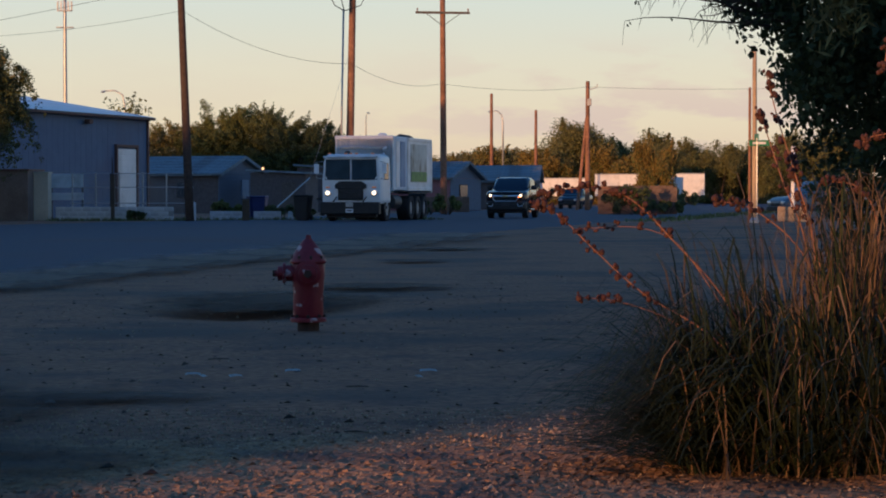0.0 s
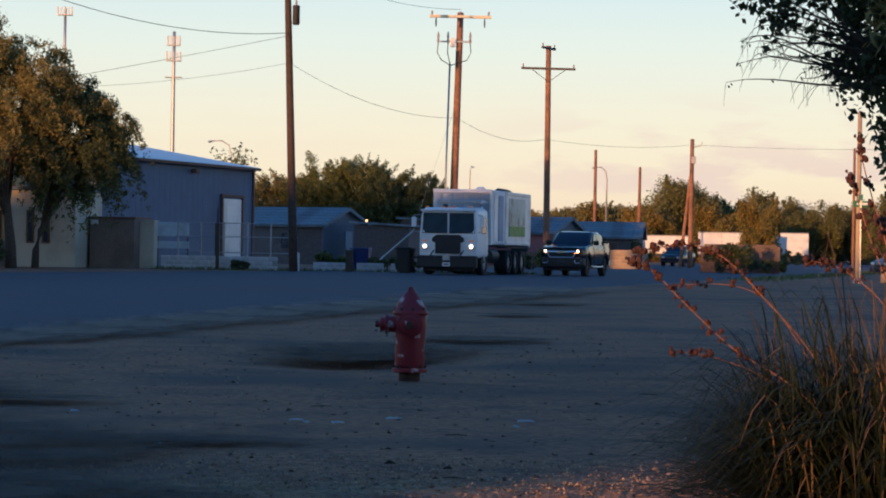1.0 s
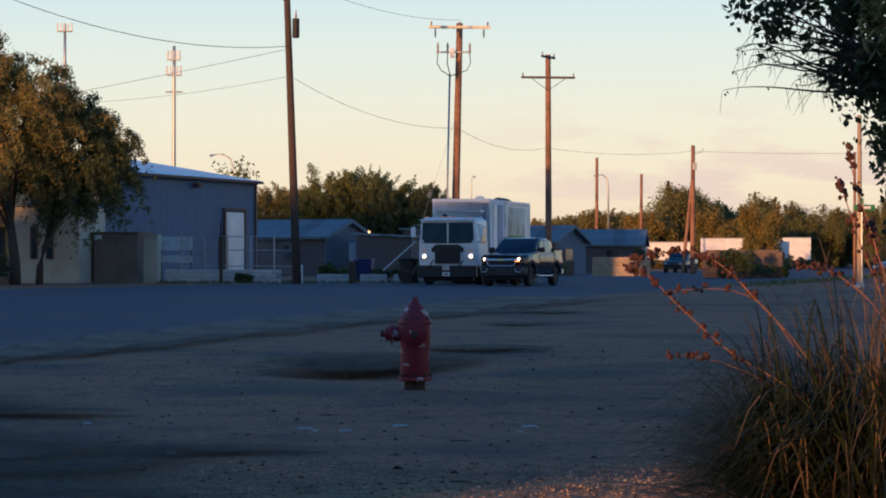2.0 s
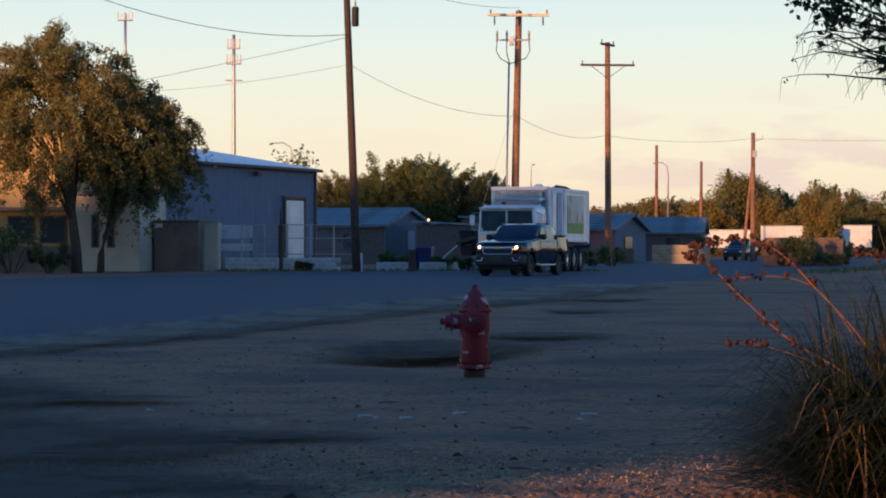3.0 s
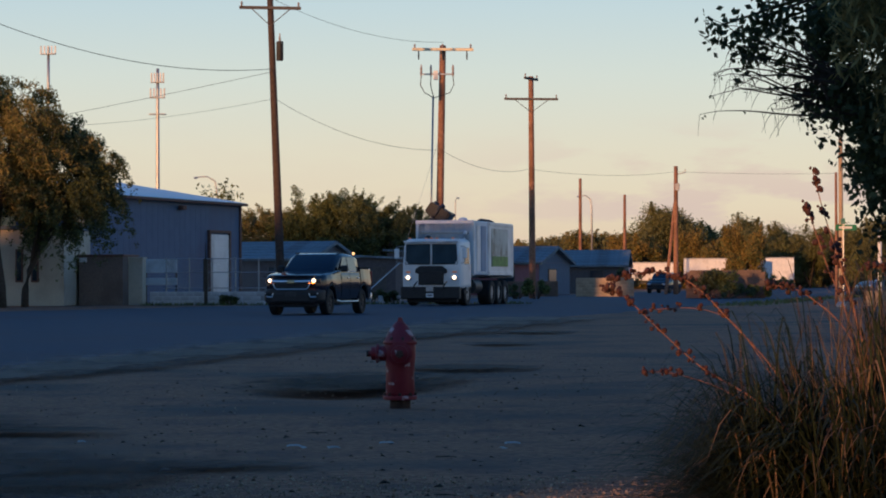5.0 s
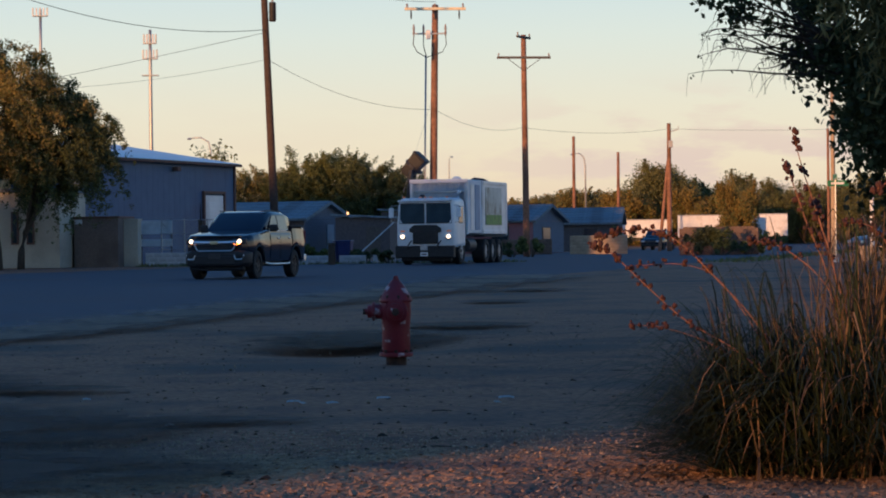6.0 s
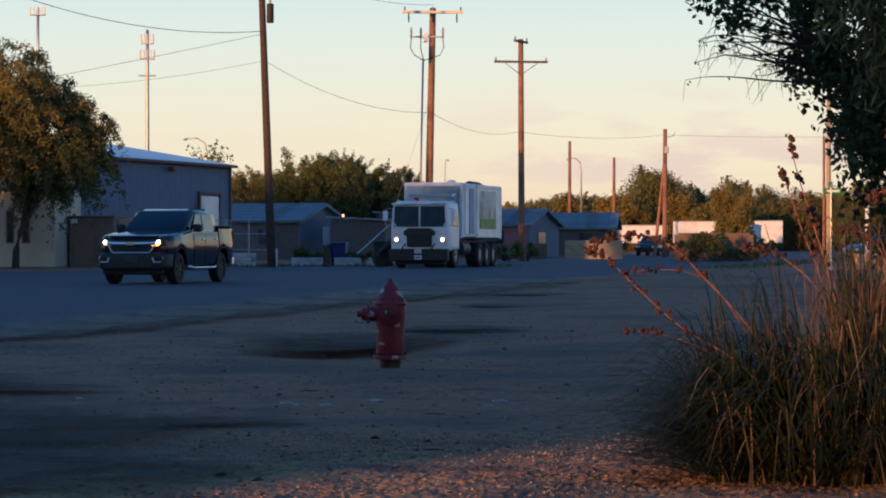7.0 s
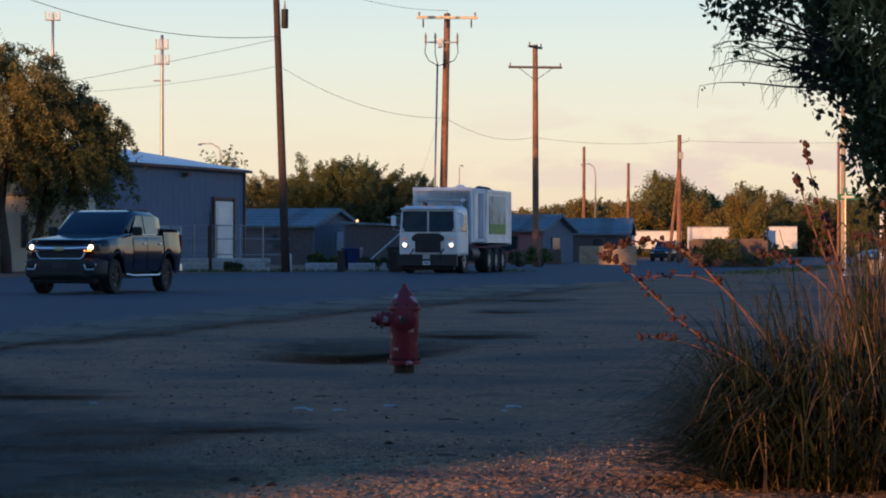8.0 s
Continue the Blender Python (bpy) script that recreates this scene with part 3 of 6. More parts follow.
def cell_tower(slope, y, h, kind_):
    t = thing("cell_tower", "slim grey cell tower with antenna panels", "tower", pose(slope * y, y, 0), group="cell towers")
    part("mast", leaning((0, 0, -0.5), (0, 0, h), 0.42, 0.25), M_steel, t, smooth=True)
    levels = ((h - 1.6, 1.0), (h - 4.2, 1.15), (h - 7.0, 1.4)) if kind_ else ((h - 0.6, 1.35),)
    for z, r in levels:
        ring = part("platform", box((2 * r, 2 * r * 0.5, 0.16), (0, 0, z - 0.7), 0.02), M_steel, t)
        for k in range(5):
            x = -r + 2 * r * k / 4
            if kind_ and z < h - 6:
                continue
            part("antenna_panel", box((0.26, 0.16, 1.7), (x, -0.3, z), 0.03), M_white if k % 2 else M_steel, ring)
    return t


cell_tower(-0.1184, 400, 36.9, True)
cell_tower(-0.1644, 450, 45.5, False)


def street_lamp(slope, y, h, reach):
    s = thing("street_lamp", "thin grey street lamp with a curved arm", "street lamp", pose(slope * y, y, 0))
    pts = [(0, 0, 0), (0, 0, h - 1.2), (reach * 0.1, 0, h - 0.4), (reach * 0.45, 0, h), (reach, 0, h - 0.05)]
    part("post", tube(pts, [0.1, 0.08, 0.07, 0.06, 0.05], 8), M_steel, s, smooth=True)
    part("lamp_head", lathe([(0.05, -0.1), (0.2, -0.05), (0.16, 0.06), (0.05, 0.1)], 10), M_steel, s, "", Matrix.Translation((reach, 0, h - 0.1)))


street_lamp(0.0642, 240, 9.6, -1.3)
street_lamp(-0.0935, 210, 10.3, -1.9)
street_lamp(0.0068, 330, 12.6, 0.4)


# ---- buildings ----
def window(parent, w, h, m, trim=None):
    f = part("window_frame", box((w + 0.14, 0.08, h + 0.14), bevel=0.01), trim or M_white, parent, "", m)
    part("pane", box((w, 0.03, h), (0, -0.04, 0)), M_glass, f)
    return f


def gable_roof(length, width, eave, rise, over=0.35, thick=0.14):
    """Two slopes along x."""
    bm = None
    for s in (-1, 1):
        run = width / 2 + over
        ang = math.atan2(rise, width / 2)
        L = run / math.cos(ang)
        made = box((length + 2 * over, L, thick))
        m = Matrix.Translation((0, s * run / 2, eave + rise - run / 2 * math.tan(ang) + thick / 2)) @ Matrix.Rotation(-s * ang, 4, "X")
        bmesh.ops.transform(made, matrix=m, verts=made.verts)
        bm = merge(bm, made)
    return bm


def house(at, length, width, eave, rise, wall, gable_wall, label, door=True, windows=(), gable_windows=()):
    """The long side looks along -y, one gable along +x."""
    h = thing("house", label, "house", at)
    part("wall", box((length, width, eave), (0, 0, eave / 2)), wall, h)
    g = bmesh.new()
    g = prism([(-width / 2, eave), (width / 2, eave), (0, eave + rise)], length - 0.02, None, pose(0, 0, 0, 0, 0, 90))
    part("gable", g, gable_wall, h)
    part("gable_wall", box((0.06, width - 0.02, eave - 0.03), (length / 2 + 0.02, 0, eave / 2)), gable_wall, h)
    r = part("roof", gable_roof(length, width, eave, rise), M_shingle, h, "grey shingle roof")
    courses = max(4, int(width / 2 / 0.45))
    ang = math.atan2(rise, width / 2)
    strip = box((length + 0.7, 0.5, 0.035), bevel=0.008)
    me = bpy.data.meshes.new("shingle_course")
    strip.to_mesh(me)
    strip.free()
    me.materials.append(M_shingle)
    for k in range(courses):
        y = -(k + 0.5) * (width / 2 + 0.35) / courses
        o = new("shingle_course", me)
        o.parent = r
        o.matrix_basis = Matrix.Translation((0, y, eave + rise + y * -1 * -math.tan(ang) * 1.0 + 0.165)) @ Matrix.Rotation(ang + 0.03, 4, "X")
    for s in (-1, 1):
        L = (width / 2 + 0.4) / math.cos(ang)
        b = box((0.05, L, 0.2))
        bmesh.ops.transform(b, matrix=Matrix.Translation((length / 2 + 0.37, s * (width / 2 + 0.38) / 2, eave + rise - (width / 2 + 0.38) / 2 * math.tan(ang) + 0.06)) @ Matrix.Rotation(-s * ang, 4, "X"), verts=b.verts)
        part("fascia", b, M_shingle, h)
    for x, w, hh, z in windows:
        window(h, w, hh, Matrix.Translation((x, -width / 2 - 0.03, z)), M_grey_wood)
    for y, w, hh, z in gable_windows:
        window(h, w, hh, Matrix.Translation((length / 2 + 0.08, y, z)) @ pose(0, 0, 0, 0, 0, 90), M_grey_wood)
    if door:
        d = part("door", box((0.06, 0.95, 2.05), (length / 2 + 0.09, 0.4, 1.05), 0.01), M_blue_door, h, "pale blue front door")
        part("door_handle", box((0.06, 0.05, 0.12), (length / 2 + 0.14, 0.05, 1.0), 0.01), M_steel, d)
    return h


def warehouse():
    w = thing("warehouse", "large blue metal warehouse with white roof", "warehouse", pose(-13.4, 117.0, 0, 0, 0, -20))
    # local +x is the street side, +y the far end
    L, W, H, R = 17.0, 14.0, 5.07, 1.15
    part("wall", box((W, L, H), (-W / 2, 0, H / 2)), M_blue_wall, w)
    part("gable", prism([(-W, H), (0, H), (-W / 2, H + R)], L - 0.02), M_blue_wall, w)
    roof = gable_roof(L, W, H, R, 0.25, 0.12)
    bmesh.ops.transform(roof, matrix=Matrix.Translation((-W / 2, 0, 0)) @ pose(0, 0, 0, 0, 0, 90), verts=roof.verts)
    r = part("roof", roof, M_white_roof, w, "white metal roof")
    part("gutter", box((0.14, L + 0.5, 0.14), (0.3, 0, H - 0.02), 0.02), M_trim, w, "brown gutter")
    part("corner_trim", box((0.12, 0.16, H - 0.1), (0.03, L / 2 - 0.04, H / 2)), M_trim, w, "brown corner trim")
    for k in range(28):
        y = -L / 2 + 0.3 + 0.6 * k
        if not 4.4 < y < 7.2:
            part("siding_rib", box((0.006, 0.05, H - 0.12), (0.002, y, H / 2)), M_blue_wall, w)
    d = part("rolling_door", box((0.08, 2.25, 3.45), (0.02, 5.85, 1.73), 0.01), M_truck, w, "white rolling door")
    for k in range(11):
        part("slat", box((0.03, 2.2, 0.27), (0.07, 5.85, 0.2 + 0.31 * k), 0.008), M_truck, d)
    for y in (4.64, 7.06):
        part("door_jamb", box((0.16, 0.16, 3.6), (0.06, y, 1.8)), M_trim, w, "brown door jamb")
    part("door_head", box((0.16, 2.6, 0.14), (0.06, 5.85, 3.6)), M_trim, w)
    lamp = part("wall_lamp", box((0.3, 0.4, 0.22), (0.2, 1.3, H - 0.35), 0.04), M_trim, w)


warehouse()
house(pose(-10.9, 151.5, 0, 0, 0, -24), 9.0, 6.2, 2.4, 1.0, M_brown_wall, M_slate_wall, "low slate-blue house with grey gable roof",
      windows=((2.2, 1.0, 0.9, 1.45),))
house(pose(4.6, 172.5, 0, 0, 0, -24), 8.0, 6.0, 2.3, 1.05, M_pink, M_slate_wall, "low house with faded pink wall and grey roof",
      door=False, windows=((1.5, 1.2, 1.0, 1.4),), gable_windows=((-0.6, 1.4, 1.0, 1.3),))
house(pose(10.6, 190, 0, 0, 0, -8), 8.6, 6.0, 2.2, 1.1, M_brown_wall, M_brown_wall, "low brown house with long grey roof", door=False, windows=((-1.5, 1.2, 1.0, 1.3), (2.2, 1.0, 1.0, 1.3)))


def porch_lamp():
    p = thing("porch_lamp", "small glowing porch lamp on a bracket", "lamp", pose(-0.0362 * 146, 146, 2.72))
    part("bulb", lathe([(0.02, -0.08), (0.07, -0.04), (0.07, 0.05), (0.03, 0.09)], 12), M_porch, p, smooth=True)
    part("lamp_post", tube([(0, 0.05, -2.72), (0, 0.05, -0.05)], 0.04, 6), M_dark_metal, p)


porch_lamp()


def shed(x, y, w, d, h, rz, mat, label):
    s = thing("shed", label, "shed", pose(x, y, 0, 0, 0, rz))
    part("wall", box((w, d, h), (0, 0, h / 2)), mat, s)
    part("roof", box((w + 0.5, d + 0.5, 0.12), (0, 0, h + 0.08), 0.01, rot=Matrix.Rotation(0.05, 3, "Y")), M_shingle, s)
    part("door", box((0.9, 0.06, 1.9), (w * 0.2, -d / 2 - 0.03, 0.95), 0.01), M_grey_wood, s)


shed(-4.0, 147, 3.4, 4, 2.45, -10, M_brown_wall, "low dark brown shed beside the house")
shed(-1.6, 158, 3.0, 4, 2.9, -10, M_brown_wall, "dark flat-roofed carport behind the yard")


def block_wall(name, x, y, length, h, rz, mat, label, thick=0.2, bw=0.4, bh=0.2, category="wall"):
    """A wall of laid blocks, each its own piece over a recessed core."""
    w = thing(name, label, category, pose(x, y, 0, 0, 0, rz))
    part("core", box((length - 0.02, thick - 0.04, h - 0.01), (0, 0, h / 2)), mat, w)
    me = bpy.data.meshes.new("block")
    b = box((bw - 0.015, thick, bh - 0.015), bevel=0.012, seg=1)
    b.to_mesh(me)
    b.free()
    me.materials.append(mat)
    for r in range(int(round(h / bh))):
        off = bw / 2 if r % 2 else 0
        for k in range(int(length / bw)):
            xx = -length / 2 + bw / 2 + off + k * bw
            if xx > length / 2 - bw / 2 + 0.01:
                continue
            o = new("block", me)
            o.parent = w
            o.matrix_basis = Matrix.Translation((xx, 0, bh / 2 + r * bh))
    return w


def cream_building():
    b = thing("stucco_building", "cream stucco building with two narrow windows", "building", pose(-17.4, 105, 0, 0, 0, -8))
    part("wall", box((2.9, 4.0, 3.3), (0, 0, 1.65), 0.02), M_cream, b)
    part("roof", box((3.2, 4.3, 0.16), (0, 0, 3.4), 0.02), M_shingle, b)
    for x in (-0.55, 0.15):
        window(b, 0.2, 1.3, Matrix.Translation((x, -2.02, 1.75)), M_trim)
    n = thing("stucco_annex", "brown stucco annex with an unlit recess", "building", pose(-14.7, 105.6, 0, 0, 0, -8))
    part("wall", box((2.0, 2.5, 2.15), (0, 0, 1.07), 0.02), M_brown, n)
    part("cap", box((2.1, 2.6, 0.1), (0, 0, 2.19), 0.01), M_trim, n)
    part("notice", box((0.34, 0.03, 0.2), (-0.8, -1.27, 2.0)), M_white, n, "small white notice plate")
    c = thing("gate_pillar", "cream stucco gate pillar beside the annex", "pillar", pose(-13.55, 105.4, 0, 0, 0, -8))
    part("shaft", box((0.95, 0.6, 2.05), (0, 0, 1.02), 0.02), M_cream, c)
    part("cap", box((1.02, 0.7, 0.08), (0, 0, 2.08), 0.01), M_cream, c)
    s = thing("sign_board", "white board on posts behind the fence", "board", pose(-12.6, 107.5, 0, 0, 0, -8))
    part("panel", box((1.5, 0.06, 0.62), (0, 0, 1.75), 0.01), M_white, s)
    part("panel", box((1.5, 0.06, 0.32), (0, 0, 1.05), 0.01), M_white, s)
    for x in (-0.7, 0.7):
        part("post", box((0.08, 0.08, 2.1), (x, 0.06, 1.05), 0.01), M_grey_wood, s)
    f = thing("storefront", "ochre stucco building with dark windows and sunlit top", "building", pose(-24.0, 107.6, 0, 0, 0, -8))
    part("wall", box((9.0, 3.0, 6.2), (0, 0, 3.1), 0.02), M_ochre, f)
    part("parapet", box((9.1, 3.1, 0.18), (0, 0, 6.27), 0.02), M_trim, f)
    part("awning", box((9.0, 0.9, 0.16), (0, -1.8, 2.75), 0.02), M_brown, f)
    part("plinth", box((9.02, 0.1, 1.1), (0, -1.53, 0.55)), M_brown, f)
    for x in (-3.2, -1.4, 0.4, 2.2, 3.7):
        window(f, 1.1, 1.1, Matrix.Translation((x, -1.54, 1.85)), M_trim)


cream_building()
block_wall("low_white_wall", -10.2, 104.6, 5.2, 0.6, -8, M_concrete, "low pale block wall along the fence")
for x_, l_ in ((-5.3, 1.6), (-3.6, 1.2), (-2.2, 1.0)):
    block_wall("low_white_wall", x_, 104.9, l_, 0.4, -5, M_concrete, "short low pale block wall at the verge")
block_wall("tan_wall", 10.3, 148, 3.6, 1.2, -8, M_tan, "sunlit tan block garden wall")
block_wall("brown_wall", 15.9, 132, 4.4, 1.5, -12, M_brown_block, "shaded brown block wall with weeds")
block_wall("tan_wall", 17.6, 95, 1.2, 0.6, -8, M_tan, "low sunlit tan block wall by the sign")
block_wall("grey_wall", 5.9, 150, 3.2, 1.0, -10, M_brown_block, "low grey-brown block wall before the house")


def fence():
    f = thing("wire_fence", "grey chain-link fence with steel posts and rails", "fence", pose(-9.6, 105.6, 0, 0, 0, -8))
    for k in range(6):
        part("post", tube([(-2.6 + 1.05 * k, 0, 0), (-2.6 + 1.05 * k, 0, 2.1)], 0.035, 8), M_steel, f)
    for z in (0.75, 1.45, 2.05):
        part("rail", tube([(-2.7, -0.03, z), (2.8, -0.03, z)], 0.022, 6), M_steel, f)
    n = 0
    bm = bmesh.new()
    for k in range(46):
        x = -2.6 + 0.118 * k
        for s in (-1, 1):
            a, b = Vector((x, 0.01 * s, 0.3)), Vector((min(2.7, max(-2.6, x + s * 1.7)), 0.01 * s, 2.0))
            bm = tube([a, b], 0.004, 3, bm)
    tagged(part("mesh", bm, M_steel, f), "thin wire mesh", kind="stuff")
    g = thing("gate_post", "black steel gate post with a spike top", "post", pose(-0.0984 * 104.8, 104.8, 0))
    part("shaft", box((0.2, 0.2, 2.05), (0, 0, 1.02), 0.02), M_dark_metal, g)
    part("spike", tube([(0, 0, 2.0), (0, 0, 2.75)], [0.04, 0.012], 6), M_dark_metal, g)


fence()


def bollard(slope, y, w, h, mat, label):
    b = thing("post", label, "post", pose(slope * y, y, 0))
    part("shaft", box((w, w, h), (0, 0, h / 2), 0.02), mat, b)
    part("cap", box((w * 0.9, w * 0.9, 0.06), (0, 0, h + 0.03), 0.02), mat, b)


bollard(-0.0649, 102.5, 0.2, 0.75, M_concrete, "short pale concrete post at the verge")
bollard(0.1262, 140, 0.34, 1.3, M_concrete, "pale square utility pedestal by the wall")


def trash_can(at, mat, label, lid=True):
    """A wheeled cart: tapered body, lid, two wheels, handle. Front towards -y."""
    c = thing("wheeled_bin", label, "bin", at)
    body = bmesh.new()
    r = [bmesh.ops.create_cube(body, size=1)]
    for v in body.verts:
        k = 0.5 + v.co.z
        v.co = Vector((v.co.x * (0.50 + 0.14 * k), v.co.y * (0.56 + 0.18 * k), k * 0.98))
    bmesh.ops.bevel(body, geom=body.edges[:], offset=0.05, segments=2, affect="EDGES")
    b = part("body", body, mat, c)
    if lid:
        l_ = part("lid", box((0.68, 0.8, 0.09), (0, 0, 1.02), 0.04), mat, c)
    part("handle", tube([(-0.22, 0.42, 0.96), (0.22, 0.42, 0.96)], 0.02, 6), mat, c)
    for x in (-0.27, 0.27):
        part("wheel", lathe([(0.06, -0.03), (0.12, -0.03), (0.12, 0.03), (0.06, 0.03)], 14, None, pose(x, 0.3, 0.12, 0, 90, 0)), M_tyre, c)
    part("rim_band", box((0.655, 0.75, 0.05), (0, 0, 0.93), 0.01), mat, c)
    return c


trash_can(pose(-0.0373 * 112, 112, 0, 0, 0, -10), M_blue_bin, "blue wheeled recycling bin in the yard")
trash_can(pose(-0.0395 * 113, 113, 0, 0, 0, 15), M_blue_bin, "blue wheeled recycling bin beside another")


def trailer(x, y, length, h, label):
    t = thing("box_trailer", label, "trailer", pose(x, y, 0, 0, 0, -4))
    part("body", box((length, 2.5, h - 1.0), (0, 0, 1.0 + (h - 1) / 2), 0.06), M_white, t)
    part("top_rail", box((length + 0.04, 2.54, 0.12), (0, 0, h - 0.05), 0.02), M_steel, t)
    for k in range(2, int(length / 1.2)):
        part("side_post", box((0.05, 0.03, h - 1.2), (-length / 2 + 1.2 * k, -1.26, 1.0 + (h - 1) / 2)), M_white, t)
    for k in (-1, 1):
        for s in (-1, 1):
            part("wheel", lathe([(0.3, -0.14), (0.5, -0.14), (0.5, 0.14), (0.3, 0.14)], 16, None, pose(length / 2 - 1.8 + k * 0.65, s * 1.0, 0.5, 0, 90, 90)), M_tyre, t)
    part("chassis", box((length * 0.96, 1.0, 0.3), (0, 0, 0.8), 0.02), M_dark_metal, t)


trailer(23.1, 262, 6.4, 3.0, "low white box trailer with rounded nose")
trailer(30.2, 258, 7.2, 3.4, "white box trailer with side posts")
trailer(36.9, 262, 4.2, 3.5, "short tall white box trailer")


def street_sign():
    s = thing("street_sign", "green street name sign on a slim pole", "sign", pose(0.1702 * 90, 90, 0))
    part("post", tube([(0, 0, 0), (0, 0, 3.2)], 0.03, 8), M_steel, s)
    b = part("name_plate", box((0.8, 0.03, 0.22), (0.1, 0, 3.02), 0.006), M_sign, s, "green name plate with pale bars")
    part("lettering", box((0.5, 0.01, 0.09), (0.08, -0.021, 3.02)), M_white, b)
    c = part("cross_plate", box((0.03, 0.8, 0.22), (0, 0.1, 3.26), 0.006), M_sign, s, "green name plate seen on edge")
    p = thing("signal_pole", "tall pale steel pole catching the sun", "pole", pose(0.1692 * 91.5, 91.5, 0))
    part("shaft", leaning((0, 0, -0.2), (0, 0, 6.6), 0.1, 0.08), M_tan, p, smooth=True)
    part("foot", lathe([(0.2, 0), (0.2, 0.08), (0.12, 0.2)], 12), M_steel, p)
    p = thing("signal_pole", "thin wooden guy pole catching the sun", "pole", pose(0.1672 * 92, 92, 0))
    part("shaft", leaning((0, 0, -0.2), (0, 0, 5.2), 0.06, 0.05), M_wood, p, smooth=True)
    p = thing("marker_pole", "white steel pole with a dark band", "pole", pose(0.1855 * 95, 95, 0))
    part("shaft", leaning((0, 0, -0.1), (0, 0, 3.0), 0.08, 0.08), M_white, p, smooth=True)
    part("band", lathe([(0.09, 1.6), (0.09, 1.72)], 12), M_dark_metal, p)


street_sign()


def timber_post(x, y, h, w, label):
    p = thing("timber_post", label, "post", pose(x, y, 0))
    part("shaft", box((w, w, h), (0, 0, h / 2 - 0.03), 0.02), M_bark, p)
    part("cap", box((w + 0.05, w + 0.05, 0.05), (0, 0, h), 0.015), M_bark, p)


timber_post(-0.0983 * 104.0, 104.0, 2.0, 0.15, "thick dark timber post in front of the yard fence")
timber_post(-0.0432 * 101.0, 101.0, 0.92, 0.30, "stout dark timber post at the edge of the road")


# ---- fire hydrant ----
def fire_hydrant():
    h = thing("fire_hydrant", "red fire hydrant with chipped pale paint patches", "fire hydrant", pose(-0.0167 * 19.4, 19.4, 0, 0, 0, 0))
    part("stub", lathe([(0.085, -0.05), (0.085, 0.085)], 20), M_rust, h, "rusty iron stub")
    fl = part("base_flange", lathe([(0.13, 0.075), (0.14, 0.08), (0.14, 0.105), (0.132, 0.112)], 24), M_red, h)
    for k in range(8):
        t = k * math.pi / 4
        part("bolt", lathe([(0.014, 0.11), (0.014, 0.13), (0.009, 0.135)], 6, None, pose(0.122 * math.cos(t), 0.122 * math.sin(t), 0)), M_rust, fl)
    part("barrel", lathe([(0.112, 0.11), (0.118, 0.13), (0.116, 0.30), (0.122, 0.38), (0.128, 0.44), (0.128, 0.53), (0.124, 0.535)], 32), M_red, h, smooth=True)
    cap = part("bonnet", lathe([(0.138, 0.53), (0.14, 0.545), (0.134, 0.56), (0.118, 0.59), (0.095, 0.635), (0.068, 0.675), (0.045, 0.70), (0.038, 0.712)], 32), M_red, h, smooth=True)
    for k in range(8):
        t = k * math.pi / 4 + 0.2
        part("bolt", lathe([(0.012, 0.555), (0.012, 0.585), (0.008, 0.59)], 6, None, pose(0.122 * math.cos(t), 0.122 * math.sin(t), 0)), M_rust, cap)
    part("operating_nut", lathe([(0.034, 0.705), (0.03, 0.72), (0.024, 0.722), (0.018, 0.75)], 5), M_red, h)
    nozzle = [(0.07, 0.0), (0.07, 0.08), (0.088, 0.085), (0.088, 0.105), (0.062, 0.11), (0.06, 0.145), (0.03, 0.15), (0.022, 0.18)]
    for ang, nm in ((180, "hose_nozzle"), (0, None), (270, "pumper_nozzle")):
        if nm is None:
            continue
        k = 1.15 if ang == 270 else 0.9
        m = pose(0, 0, 0.455, 0, 0, ang) @ pose(0.09, 0, 0, 0, 90, 0) @ Matrix.Diagonal((k, k, 1, 1))
        nz = part(nm, lathe(nozzle, 20, None, m), M_red, h, smooth=False)
        part("cap_nut", lathe([(0.03, 0.15), (0.03, 0.185)], 5, None, m), M_rust, nz)


fire_hydrant()


# ---- vegetation ----
def leaf_mesh(name, centres, count, size, seed, mat, droop=0.0, flat=1.0, wide=0.45):
    """Many small bent leaves spread in clumps: centres are (x, y, z, radius)."""
    rng = np.random.RandomState(seed)
    c = np.array(centres)
    w = c[:, 3] ** 1.7
    pick = rng.choice(len(c), count, p=w / w.sum())
    d = rng.normal(size=(count, 3))
    d /= np.linalg.norm(d, axis=1)[:, None]
    r = rng.uniform(0.05, 1.0, count) ** 0.6
    r *= np.where(rng.uniform(size=count) < 0.12, rng.uniform(1.0, 1.35, count), 1.0)
    p = c[pick, :3] + d * (r * c[pick, 3])[:, None] * np.array([1, 1, flat])
    p[:, 2] -= droop * rng.uniform(0, 1, count) ** 2
    a = rng.normal(size=(count, 3))
    a[:, 2] -= droop * 2
    a /= np.linalg.norm(a, axis=1)[:, None]
    b = np.cross(a, rng.normal(size=(count, 3)))
    b /= np.linalg.norm(b, axis=1)[:, None]
    s = size * rng.uniform(0.6, 1.4, count)[:, None]
    v = np.stack([p - a * s, p + b * s * wide, p + a * s, p - b * s * wide], 1).reshape(-1, 3)
    me = bpy.data.meshes.new(name)
    me.from_pydata(v.tolist(), [], np.arange(count * 4).reshape(-1, 4).tolist())
    me.materials.append(mat)
    return me


